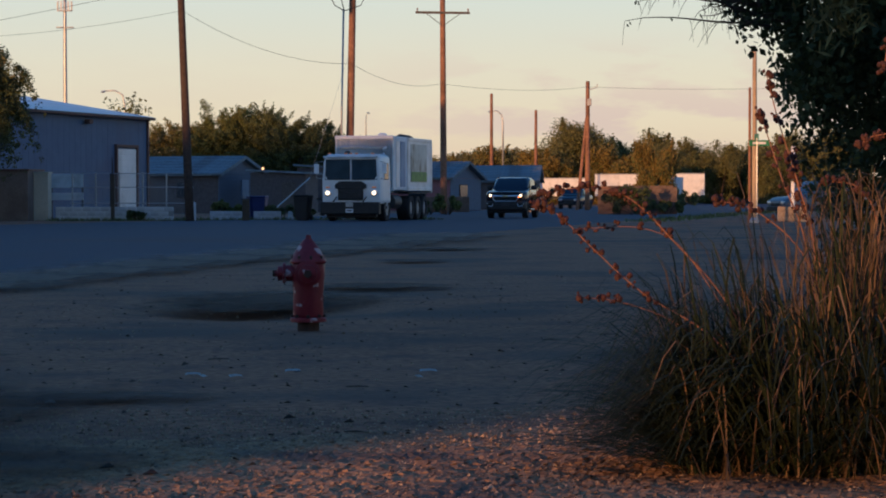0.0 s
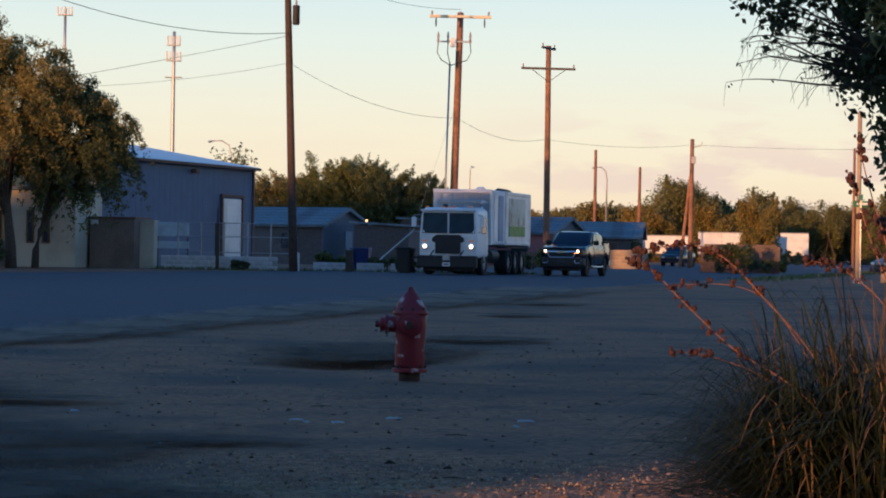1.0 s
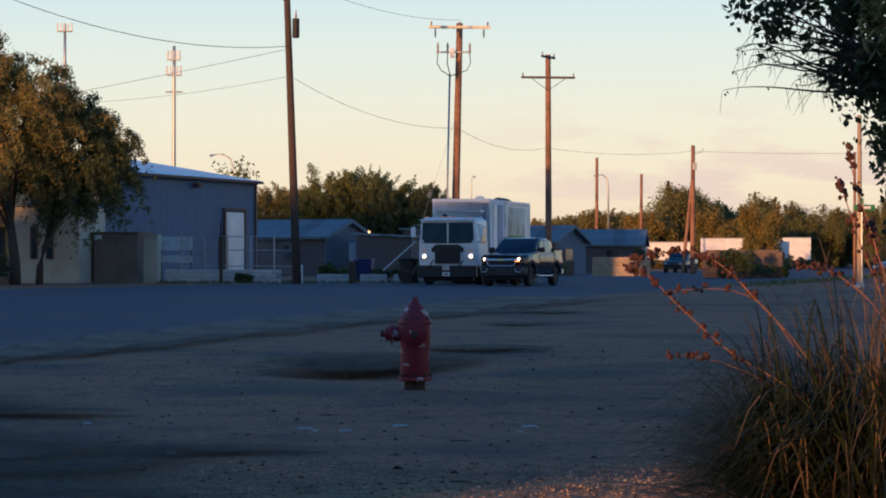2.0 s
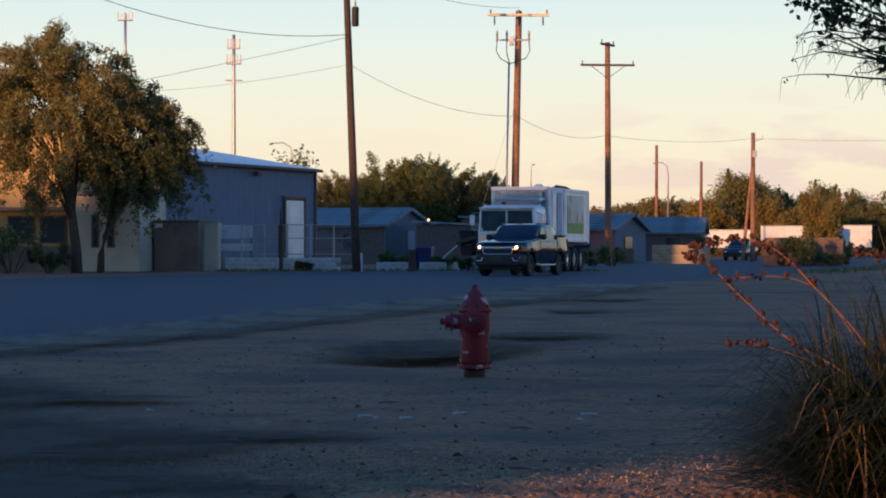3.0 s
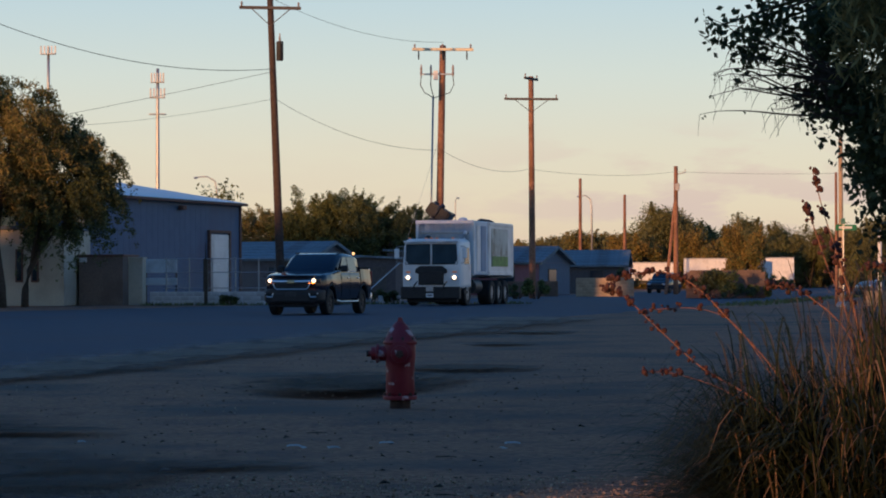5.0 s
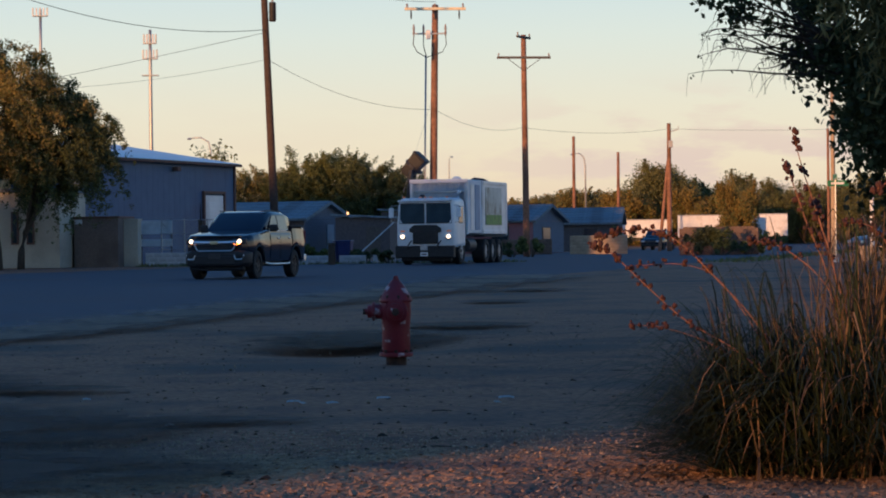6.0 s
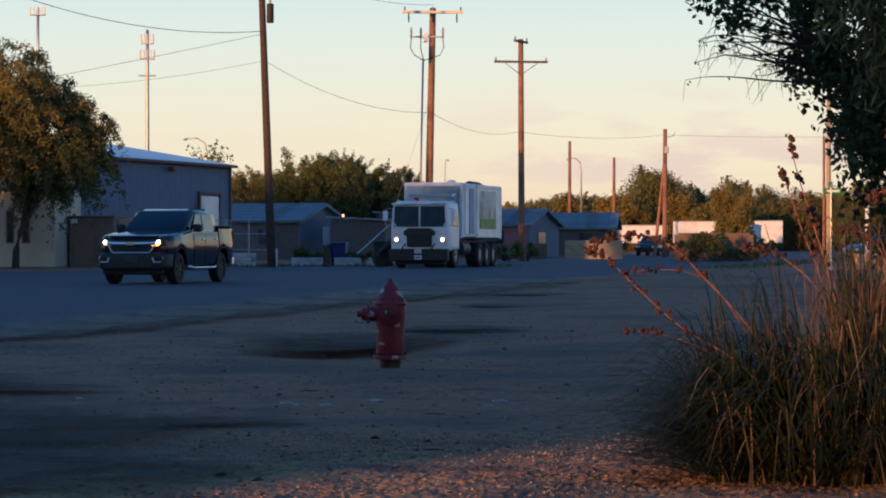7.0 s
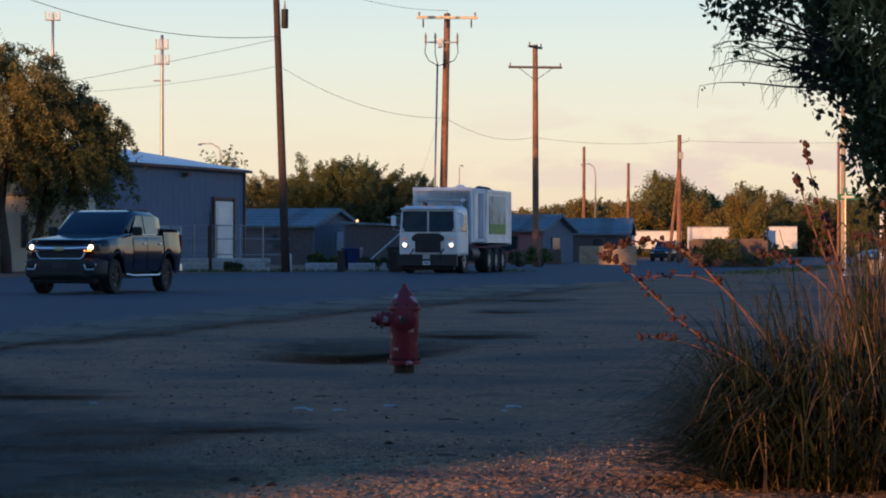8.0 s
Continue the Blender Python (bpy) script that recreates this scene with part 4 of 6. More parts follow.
def tree(at, h, spread, mat, label, seed, leaves=5000, size=0.16, low=0.25, droop=0.0, under=0.35, trunk=0.2, category="tree", extra=None, name="tree", shift=0.0, lacy=1.0):
    """A tapered trunk, forked limbs and a crown of clumps at the limb ends."""
    rng = random.Random(seed)
    t = thing(name, label, category, at)
    fork = h * low
    bm = tube([(0, 0, -0.2), (rng.uniform(-0.1, 0.1) * h * 0.1, 0, fork * 0.5), (rng.uniform(-0.2, 0.2), rng.uniform(-0.2, 0.2), fork)], [trunk, trunk * 0.85, trunk * 0.7], 9)
    clumps = []
    for k in range(11):
        ang = k * 2.4 + rng.uniform(-0.4, 0.4)
        out = spread * rng.uniform(0.25, 0.85)
        top = h * rng.uniform(under, 0.86)
        e = Vector((shift + out * math.cos(ang), out * math.sin(ang), top))
        mid = Vector((e.x * 0.4, e.y * 0.4, fork + (top - fork) * 0.55))
        bm = tube([(0, 0, fork * 0.9), mid, e], [trunk * 0.5, trunk * 0.32, 0.03], 6, bm)
        clumps.append((*e, lacy * h * rng.uniform(0.12, 0.22)))
        for _ in range(4):
            q = e + Vector((rng.uniform(-1, 1) * spread * 0.42, rng.uniform(-1, 1) * spread * 0.42, rng.uniform(-0.26, 0.13) * h))
            bm = tube([mid, (mid + q) / 2 + Vector((0, 0, 0.1 * h * rng.random())), q], [trunk * 0.2, 0.04, 0.015], 5, bm)
            clumps.append((*q, lacy * h * rng.uniform(0.09, 0.18)))
    for _ in range(26):
        # thin shoots that stand out of the crown
        e = Vector(rng.choice(clumps)[:3])
        q = e + Vector((e.x * 0.1 + rng.uniform(-0.4, 0.4), e.y * 0.1, h * rng.uniform(0.04, 0.15)))
        bm = tube([e, q], [0.03, 0.008], 4, bm)
        for f in (0.35, 0.6, 0.8, 1.0):
            clumps.append((*e.lerp(q, f), h * 0.022))
    part("trunk", bm, M_bark, t, smooth=True)
    crown = new("crown", leaf_mesh("crown", clumps, leaves, size, seed, mat, droop))
    crown.parent = t
    if extra:
        second = new("crown", leaf_mesh("crown", rng.sample(clumps, len(clumps) // 2), leaves // 3, size, seed + 90, extra, droop))
        second.parent = t
    return t


def spray_tree(at, label, seed, mat, extra, centre, radii, fork, trunk, sprays, leaves, size, fall, lift, gap=None):
    """A forked trunk and a crown of many leafy sprays, thrown out from limbs that fill an uneven oval."""
    rng = random.Random(seed)
    t = thing("tree", label, "tree", at)
    base = Vector((centre[0] * 0.12, 0, fork))
    bm = tube([(0, 0, -0.2), (centre[0] * 0.02, 0, fork * 0.5), base, base.lerp(Vector(centre), 0.35) + Vector((0.15, 0, 0)), base.lerp(Vector(centre), 0.7)], [trunk, trunk * 0.85, trunk * 0.75, trunk * 0.5, trunk * 0.3], 10)
    clumps = []
    for k in range(sprays):
        d = Vector((rng.gauss(0, 1), rng.gauss(0, 1), rng.gauss(0, 1))).normalized()
        r = rng.uniform(0.35, 1.0) ** 0.6 * (0.9 + 0.45 * noise.noise(d * 2.2 + Vector((seed, 0, 0))))
        o = Vector(centre) + Vector((d.x * radii[0], d.y * radii[1], d.z * radii[2] * (0.8 if d.z < 0 else 1.0))) * r
        away = Vector((d.x, d.y, 0.35 * d.z))
        if gap and o.x < gap[0] and gap[1] < o.z < gap[2] and k % 3:
            continue
        if k % 17 == 0:
            a = base.lerp(Vector(centre), rng.uniform(0.0, 0.55))
            mid = a.lerp(o, 0.5) + Vector((rng.uniform(-0.3, 0.3), 0, 0.15 * radii[2]))
            bm = tube([a, a.lerp(mid, 0.5) + Vector((0, 0, 0.2)), mid, o], [trunk * 0.36, trunk * 0.26, trunk * 0.15, 0.012], 6, bm)
        reach = rng.uniform(0.5, 1.4) * min(radii) * 0.34
        fat = rng.uniform(0.09, 0.20) * min(radii)
        for q in (0.0, 0.17, 0.34, 0.5, 0.67, 0.84, 1.0):
            p = o + away * (reach * q) + Vector((0, 0, reach * (lift * q - fall * q * q)))
            clumps.append((*p, fat * (1 - 0.66 * q)))
    part("trunk", bm, M_bark, t, smooth=True)
    for m_, n_, c_, s_ in ((mat, leaves, clumps, seed), (extra, leaves // 2, clumps[::2], seed + 90)):
        crown = new("crown", leaf_mesh("crown", c_, n_, size, s_, m_, 0.12))
        crown.parent = t
    return t


spray_tree(pose(-17.9, 97.0, 0), "broad spreading tree with golden outer leaves", 3, M_leaf_gold, M_leaf_olive, (-1.0, 0, 6.1), (3.9, 3.0, 4.0), 1.7, 0.25, 520, 90000, 0.058, 1.1, 0.35, (0.3, 3.0, 5.8))
spray_tree(pose(-17.2, 98.5, 0), "drooping dark green tree leaning over the wall", 8, M_leaf_dark, M_leaf_olive, (1.7, 0, 5.1), (2.5, 2.2, 3.1), 1.5, 0.17, 300, 52000, 0.058, 2.0, 0.3)
# yard trees behind the low houses
# leaf colours run from sunlit gold at left to shaded dark at right
yard = [(-13.6, 171, 6.6, 2.6, M_leaf_gold, 21), (-11.2, 170, 7.7, 2.8, M_leaf_gold, 22), (-8.6, 168, 8.3, 2.7, M_leaf_olive, 27), (-6.2, 167, 8.6, 2.8, M_leaf_olive, 23), (-3.8, 165, 7.7, 2.6, M_leaf_dark, 24), (-1.7, 172, 6.9, 2.4, M_leaf_dark, 26)]
for x_, y_, h_, r_, m_, k_ in yard:
    spray_tree(pose(x_, y_, 0), "bushy yard tree with sunlit shoots behind the houses", k_, m_, M_leaf_olive, (0, 0, h_ * 0.44), (r_ * 1.3, r_, h_ * 0.44), 0.7, 0.16, 300, 36000, 0.075, 0.0, 0.34)


def yard_scrub():
    """Unkempt bushes that close the gaps under the yard trees."""
    rng = random.Random(52)
    cl = [(rng.uniform(-16.5, 0.5), rng.uniform(173, 177), rng.uniform(0.3, 4.2), rng.uniform(0.4, 0.9)) for _ in range(170)]
    tagged(new("yard_scrub", leaf_mesh("yard_scrub", cl, 26000, 0.11, 9, M_leaf_dark)), "dense dark scrub under the yard trees", "bushes", kind="stuff")


yard_scrub()
tree(pose(-0.0935 * 190, 190, 0), 8.6, 1.3, M_leaf_olive, "small tree top showing behind the warehouse roof", 31, 3500, 0.16, 0.3)
# far line of trees
far_kinds = [tree(pose(0.052 * 300, 300, 0), 7.6, 4.6, M_leaf_far, "far olive-green tree in the tree line", 41, 20000, 0.15, 0.05, 0.0, 0.14, extra=M_leaf_yellow),
             tree(pose(0.094 * 290, 290, 0), 10.2, 5.0, M_leaf_far, "far tall olive tree in the tree line", 42, 26000, 0.15, 0.05, 0.0, 0.14, extra=M_leaf_olive),
             tree(pose(0.080 * 280, 280, 0), 6.6, 4.2, M_leaf_yellow, "far yellow-green tree in the tree line", 43, 20000, 0.14, 0.05, 0.0, 0.14, extra=M_leaf_olive)]
for o_ in far_kinds:
    tagged(o_, group="far tree line")
for k_, (s_, y_, sc_, i_) in enumerate(((0.032, 310, 0.9, 0), (0.042, 320, 0.95, 2), (0.064, 295, 1.05, 0), (0.071, 305, 1.05, 2), (0.1035, 300, 0.98, 1), (0.112, 275, 1.05, 2), (0.124, 300, 0.9, 1), (0.1135, 300, 0.98, 0),
                                        (0.134, 290, 0.74, 1), (0.145, 300, 0.80, 1), (0.156, 290, 0.74, 1), (0.167, 300, 0.78, 1), (0.178, 290, 0.74, 1), (0.19, 300, 0.9, 1), (0.205, 290, 0.95, 1), (0.022, 320, 0.85, 0), (-0.02, 330, 0.8, 1), (-0.05, 330, 0.8, 0), (-0.07, 330, 0.7, 1))):
    o_ = copy_thing(far_kinds[i_], pose(s_ * y_, y_, 0, 0, 0, 77 * k_))
    o_.scale = (sc_, sc_, sc_)
# a slim yellowing tree that stands before the trailers
slim = copy_thing(far_kinds[2], pose(0.128 * 245, 245, 0, 0, 0, 40))
slim.scale = (0.62, 0.62, 1.05)


def shrub(x, y, h, spread, mat, seed, label, count=1600, size=0.09):
    rng = random.Random(seed)
    s = thing("shrub", label, "shrub", pose(x, y, 0))
    bm, clumps = None, []
    for k in range(10):
        e = Vector((rng.uniform(-1, 1) * spread, rng.uniform(-1, 1) * spread * 0.7, h * rng.uniform(0.3, 0.85)))
        bm = tube([(e.x * 0.15, e.y * 0.15, -0.05), (e.x * 0.5, e.y * 0.5, e.z * 0.6), e], [0.03, 0.02, 0.008], 5, bm)
        clumps.append((*e, h * rng.uniform(0.14, 0.26)))
    tagged(part("stem", bm, M_bark, s), kind="stuff")
    c = new("foliage", leaf_mesh("foliage", clumps, count, size, seed, mat))
    c.parent = s


for k_, (x_, y_, h_, s_) in enumerate(((-20.2, 95, 2.0, 1.5), (-22.6, 95.5, 2.0, 1.5), (-18.9, 96.2, 1.2, 0.8), (-5.4, 105.6, 0.8, 0.6), (-3.0, 105.5, 0.7, 0.6), (-2.0, 104.8, 0.6, 0.5), (5.3, 130, 1.1, 0.7), (4.3, 131, 0.8, 0.6), (14.6, 130.5, 1.7, 0.8), (15.8, 130, 1.6, 0.8), (15.4, 128, 0.7, 1.4),
                                       (13.4, 168, 2.0, 0.9), (17.4, 131, 0.8, 0.9), (-9.2, 104.2, 0.5, 0.4), (19.5, 150, 1.6, 2.0), (21.5, 160, 1.5, 2.2))):
    shrub(x_, y_, h_, s_, (M_leaf_dark, M_leaf_olive)[k_ % 3 == 0], 60 + k_, "scrubby dry shrub on the dirt verge")


def far_woods():
    """The undergrowth under the far tree line."""
    rng = random.Random(77)
    cl = [(rng.uniform(-45, 85), rng.uniform(312, 345), rng.uniform(0.4, 3.0), rng.uniform(0.8, 2.0)) for _ in range(420)]
    for nm, m, n, s in (("far_woods", M_leaf_dark, 26000, 5), ("far_woods", M_leaf_olive, 10000, 6)):
        tagged(new(nm, leaf_mesh(nm, cl, n, 0.3, s, m, 0.0, 1.0, 0.7)), "dense dark undergrowth below the far trees", "woods", kind="stuff")


far_woods()


def verge_weeds():
    rng = random.Random(8)
    v, f = [], []
    for _ in range(3000):
        if rng.random() < 0.5:
            x, y = rng.uniform(-13, 4), rng.uniform(103.2, 105.2)
        else:
            y = rng.uniform(95, 170)
            x = near_edge(y) + rng.uniform(0.2, 2.5)
        h, t = rng.uniform(0.04, 0.2), rng.random() * 6.28
        dx, dy = 0.03 * math.cos(t), 0.03 * math.sin(t)
        n0 = len(v)
        v.extend(((x - dx, y - dy, 0), (x + dx, y + dy, 0), (x + rng.uniform(-0.1, 0.1), y + rng.uniform(-0.1, 0.1), h)))
        f.append((n0, n0 + 1, n0 + 2))
    me = bpy.data.meshes.new("weeds")
    me.from_pydata(v, [], f)
    me.materials.append(M_leaf_olive)
    tagged(new("weeds", me), "low dry weeds along the road edges", "weeds", kind="stuff")


verge_weeds()


# ---- near foliage ----
def cottonwood():
    """The tree over the verge: only its hanging side comes into view."""
    rng = random.Random(12)
    t = thing("cottonwood_tree", "dark cottonwood tree with hanging leaves and bare twigs", "tree", pose(5.62, 20.5, 0))
    bm = tube([(0, 0, -0.2), (0.05, 0, 1.2), (-0.1, 0, 3.0), (-0.4, 0, 5.2)], [0.34, 0.28, 0.24, 0.14], 12)
    part("trunk", bm, M_bark, t, smooth=True)
    clumps = []
    for k in range(430):
        x = rng.uniform(-2.5, 1.0) if k % 3 else rng.uniform(-1.7, 1.2)
        low = (2.45 if x < -2.2 else 2.12 if x < -1.95 else 1.85 if x < -1.75 else 1.5) + 0.15 * rng.random()
        z = rng.uniform(low, 6.0)
        clumps.append((x, rng.uniform(-1.2, 1.2), z, rng.uniform(0.16, 0.42) * (0.55 if x < -2.15 else 1.0)))
    for z in (1.75, 1.95, 2.2, 2.5, 2.8):
        clumps.append((-1.80 - 0.16 * (z - 1.75) / 0.5 + 0.05 * rng.random(), -0.4, z, 0.13))
    for k in range(20):
        clumps.append((rng.uniform(-3.25, -2.4), rng.uniform(-0.8, 0.3), rng.uniform(2.85, 3.9), rng.uniform(0.1, 0.22)))
    for k in range(130):
        clumps.append((rng.uniform(-1.6, 1.3), rng.uniform(0.6, 1.6), rng.uniform(2.0, 5.4), rng.uniform(0.25, 0.42)))
    for c in clumps[::3]:
        part("limb", tube([(-0.2, 0, 2.4 + 0.3 * c[2]), (c[0] * 0.55, c[1] * 0.5, c[2] + 0.5), c[:3]], [0.05, 0.03, 0.008], 5), M_bark, t)
    crown = new("crown", leaf_mesh("crown", clumps, 100000, 0.037, 5, M_leaf_ivy, 0.2, 1.0, 0.62))
    crown.parent = t
    for m_, n_, s_ in ((M_leaf_olive, 900, 6), (M_leaf_dark, 6000, 7)):
        o = new("crown", leaf_mesh("crown", clumps[:60], n_ * 2, 0.038, s_, m_, 0.25, 1.0, 0.6))
        o.parent = t
    # bare twigs that reach out and droop at the tips
    for k in range(34):
        a = Vector((-2.35 + 0.3 * rng.random(), rng.uniform(-0.6, 0.2), 2.42 + 0.015 * k + rng.uniform(-0.06, 0.06)))
        reach, rise, fall = rng.uniform(0.35, 1.15), rng.uniform(-0.12, 0.65), rng.uniform(0.0, 0.12)
        bend = rng.uniform(-0.06, 0.06)
        pts = [a + Vector((-reach * q, 0.12 * q * rng.uniform(-1, 1), rise * q - fall * q ** 3 + bend * math.sin(6 * q))) for q in (i / 9 for i in range(10))]
        tw = part("twig", tube(pts, [0.012 * (1 - 0.8 * i / 9) for i in range(10)], 5), M_bark, t)
        for j in range(5):
            b = pts[rng.randint(3, 9)]
            l_, c_ = rng.uniform(0.08, 0.27), rng.uniform(-0.5, 0.9)
            part("sprig", tube([b + Vector((-l_ * c_ * q, 0, 0.15 * l_ * q - l_ * q * q)) for q in (0, 0.2, 0.4, 0.6, 0.8, 1.0)], [0.0032, 0.003, 0.0026, 0.0022, 0.0018, 0.0012], 4), M_bark, tw)
        lm = new("twig_leaf", leaf_mesh("twig_leaf", [(*pts[-1], 0.05), (*pts[6], 0.06)], 5, 0.02, k, M_leaf_dark, 0.02))
        lm.parent = tw
        tagged(lm, kind="stuff")
    # lighter leaves, coloured as if lit though they hang in shade
    veil = [(rng.uniform(-2.25, -1.2), -1.45, rng.uniform(2.7, 4.4), 0.28) for _ in range(22)]
    o = new("hanging_leaves", leaf_mesh("hanging_leaves", veil, 5200, 0.07, 44, M_leaf_gold, 0.5, 1.0, 0.16))
    tagged(o, kind="stuff")
    o.parent = t
    # evergreen mass under it
    s = thing("evergreen_hedge", "dense dark evergreen hedge under the tree", "hedge", pose(6.85, 24.5, 0))
    cl = [(rng.uniform(-1.9, 1.8), rng.uniform(-0.5, 0.6), rng.uniform(0.25, 2.1), rng.uniform(0.3, 0.5)) for _ in range(40)]
    cl = [c for c in cl if c[0] > -1.9 + 0.35 * abs(c[2] - 1.0)]
    part("stem", tube([(0, 0, -0.1), (0.1, 0, 1.0), (0, 0, 1.8)], [0.15, 0.1, 0.04], 8), M_bark, s)
    o = new("foliage", leaf_mesh("foliage", cl, 16000, 0.06, 15, M_leaf_dark))
    o.parent = s


cottonwood()


def grass_clump():
    """Arching blades from one crown, dry ones among green, with stalks of seed pods."""
    rng = random.Random(31)
    g = thing("bunch_grass", "large arching bunch grass with dry straw blades", "grass", pose(1.82, 9.9, 0))
    sets = {"green_blades": ([], []), "dry_blades": ([], [])}

    def blade(v, f, base, heading, reach, height, width, curl):
        n0, k = len(v), 7
        c, s = math.cos(heading), math.sin(heading)
        wob = rng.uniform(-0.08, 0.08)
        for i in range(k):
            q = i / (k - 1)
            out = reach * q ** (1.0 + 0.35 * min(1.0, height))
            z = height * (math.sin(min(q * 1.75, 1.57)) if curl < 0.3 else math.sin(q * (1.57 + curl)))
            w = width * (1 - q) ** 0.4 + 0.0005
            side = wob * q * q
            x, y = base[0] + c * out - s * side, base[1] + s * out + c * side
            v.append((x - s * w, y + c * w, max(0.004, z)))
            v.append((x + s * w, y - c * w, max(0.004, z) + 0.3 * w))
        for i in range(k - 1):
            f.append((n0 + 2 * i, n0 + 2 * i + 1, n0 + 2 * i + 3, n0 + 2 * i + 2))

    tufts = []
    for k in range(46):
        t = rng.uniform(0, 2 * math.pi)
        rr = 0.30 * math.sqrt(rng.random())
        x = rr * math.cos(t) * 1.7
        tall = min(1.0, max(0.0, 0.50 + 0.42 * x + rng.uniform(-0.35, 0.35)))
        tufts.append((x, rr * math.sin(t), t + rng.uniform(-0.5, 0.5), tall, rng.uniform(0.72, 1.12)))
    for k in range(15):
        # tufts that lean out over the verge
        tufts.append((rng.uniform(-0.55, -0.15), rng.uniform(-0.2, 0.2), math.pi + rng.uniform(-0.7, 0.7), rng.uniform(0.3, 0.62), rng.uniform(0.75, 1.0)))
    for k in range(3900):
        x, y, head, tall, size = rng.choice(tufts)
        base = (x + rng.gauss(0, 0.035), y + rng.gauss(0, 0.03))
        steep = min(1.0, max(0.0, rng.gauss(tall, 0.24)))
        v, f = sets["dry_blades" if rng.random() < 0.03 + 0.26 * steep ** 2.5 else "green_blades"]
        reach = (0.26 + 0.80 * (1 - steep ** 1.4)) * rng.uniform(0.45, 1.05) * size * (0.85 if math.cos(head) < 0 else 1.0)
        height = (0.15 + 0.82 * steep) * rng.uniform(0.5, 1.16) * size
        blade(v, f, base, head + rng.gauss(0, 0.45), reach, height, rng.uniform(0.0022, 0.0050), rng.uniform(0.2, 1.0) if steep < 0.7 else rng.uniform(0.0, 0.45))
    for k in range(190):
        # low outer blades that arch over and droop
        v, f = sets["green_blades"]
        t = rng.uniform(0, 6.28)
        blade(v, f, (0.4 * math.cos(t), 0.25 * math.sin(t)), t + rng.uniform(-0.35, 0.35), rng.uniform(0.5, 0.92), rng.uniform(0.3, 0.7), rng.uniform(0.004, 0.007), rng.uniform(0.3, 0.9))
    for k in range(90):
        v, f = sets["dry_blades"]
        base = (rng.uniform(-0.55, 0.75), rng.uniform(-0.45, 0.0))
        blade(v, f, base, rng.uniform(0, 6.28), rng.uniform(0.1, 0.45), rng.uniform(0.1, 0.4), 0.0035, rng.uniform(0.5, 1.4))
    for k in range(85):
        # broad dry blades, bent and twisted
        v, f = sets["dry_blades"]
        t = rng.uniform(0, 6.28)
        base = (0.4 * math.cos(t) * rng.random(), -0.12 + 0.3 * math.sin(t) * rng.random())
        blade(v, f, base, rng.uniform(0, 6.28), rng.uniform(0.1, 0.75), rng.uniform(0.25, 0.95), rng.uniform(0.003, 0.0055), rng.uniform(0.0, 1.3))
    for k in range(300):
        # thin dry straws that stand over the rest
        v, f = sets["dry_blades"]
        t = rng.uniform(0, 6.28)
        base = (0.36 * math.cos(t) * rng.random() + 0.1, 0.26 * math.sin(t) * rng.random())
        blade(v, f, base, rng.uniform(0, 6.28), rng.uniform(0.08, 0.6), rng.uniform(0.65, 1.16), rng.uniform(0.0013, 0.0028), rng.uniform(0.0, 0.5))
    for k in range(150):
        # stray low blades that sweep out towards the open verge
        v, f = sets["green_blades"]
        blade(v, f, (rng.uniform(-0.5, 0.0), rng.uniform(-0.3, 0.1)), math.pi + rng.uniform(-0.5, 0.5), rng.uniform(0.5, 0.95), rng.uniform(0.14, 0.52), rng.uniform(0.0035, 0.006), rng.uniform(0.3, 1.1))
    for nm, (v, f) in sets.items():
        me = bpy.data.meshes.new(nm)
        me.from_pydata(v, [], f)
        me.materials.append(M_blade_dry if nm[0] == "d" else M_blade_green)
        o = new(nm, me)
        o.parent = g
        tagged(o, kind="stuff")

    def stalk(pts, podded, r=0.0042):
        fine = []
        P = [Vector(p) for p in pts]
        for i in range(len(P) - 1):
            a, b, c, d = P[max(i - 1, 0)], P[i], P[i + 1], P[min(i + 2, len(P) - 1)]
            for q in range(6):
                t = q / 6
                fine.append(0.5 * ((2 * b) + (c - a) * t + (2 * a - 5 * b + 4 * c - d) * t * t + (3 * b - a - 3 * c + d) * t ** 3))
        fine.append(P[-1])
        st = part("flower_stalk", tube(fine, [r * (1 - 0.55 * i / len(fine)) for i in range(len(fine))], 6), M_stalk, g)
        n = len(fine)
        i = int(n * podded)
        while i < n:
            for _ in range(rng.choice((3, 4, 4, 5))):
                p = fine[i] + Vector((rng.uniform(-1, 1), rng.uniform(-1, 1), rng.uniform(-0.6, 0.9))) * 0.022
                rad = rng.choice((0.0055, 0.007, 0.0085, 0.0115)) * rng.uniform(0.85, 1.1)
                bm = bmesh.new()
                bmesh.ops.create_icosphere(bm, subdivisions=2, radius=rad)
                for vv in bm.verts:
                    vv.co *= 1 + 0.3 * noise.noise(vv.co * 160 + p * 9)
                    vv.co.z *= 1.2
                bmesh.ops.transform(bm, matrix=Matrix.Translation(p), verts=bm.verts)
                bm = tube([fine[i], p], 0.0014, 4, bm)
                part("seed_pod", bm, M_pod, st)
            i += rng.choice((1, 1, 1, 2))

    # arching stalks, as offsets from the crown
    stalk([(-0.1, -0.1, 0.1), (-0.45, -0.15, 0.50), (-0.74, -0.18, 0.69), (-0.93, -0.2, 0.86), (-1.06, -0.2, 0.985), (-1.14, -0.2, 1.02)], 0.36)
    stalk([(-0.1, 0.0, 0.1), (-0.38, 0, 0.62), (-0.62, 0, 0.9), (-0.74, 0, 1.02), (-0.86, 0, 1.08), (-1.0, 0, 1.075), (-1.1, 0, 1.05)], 0.34)
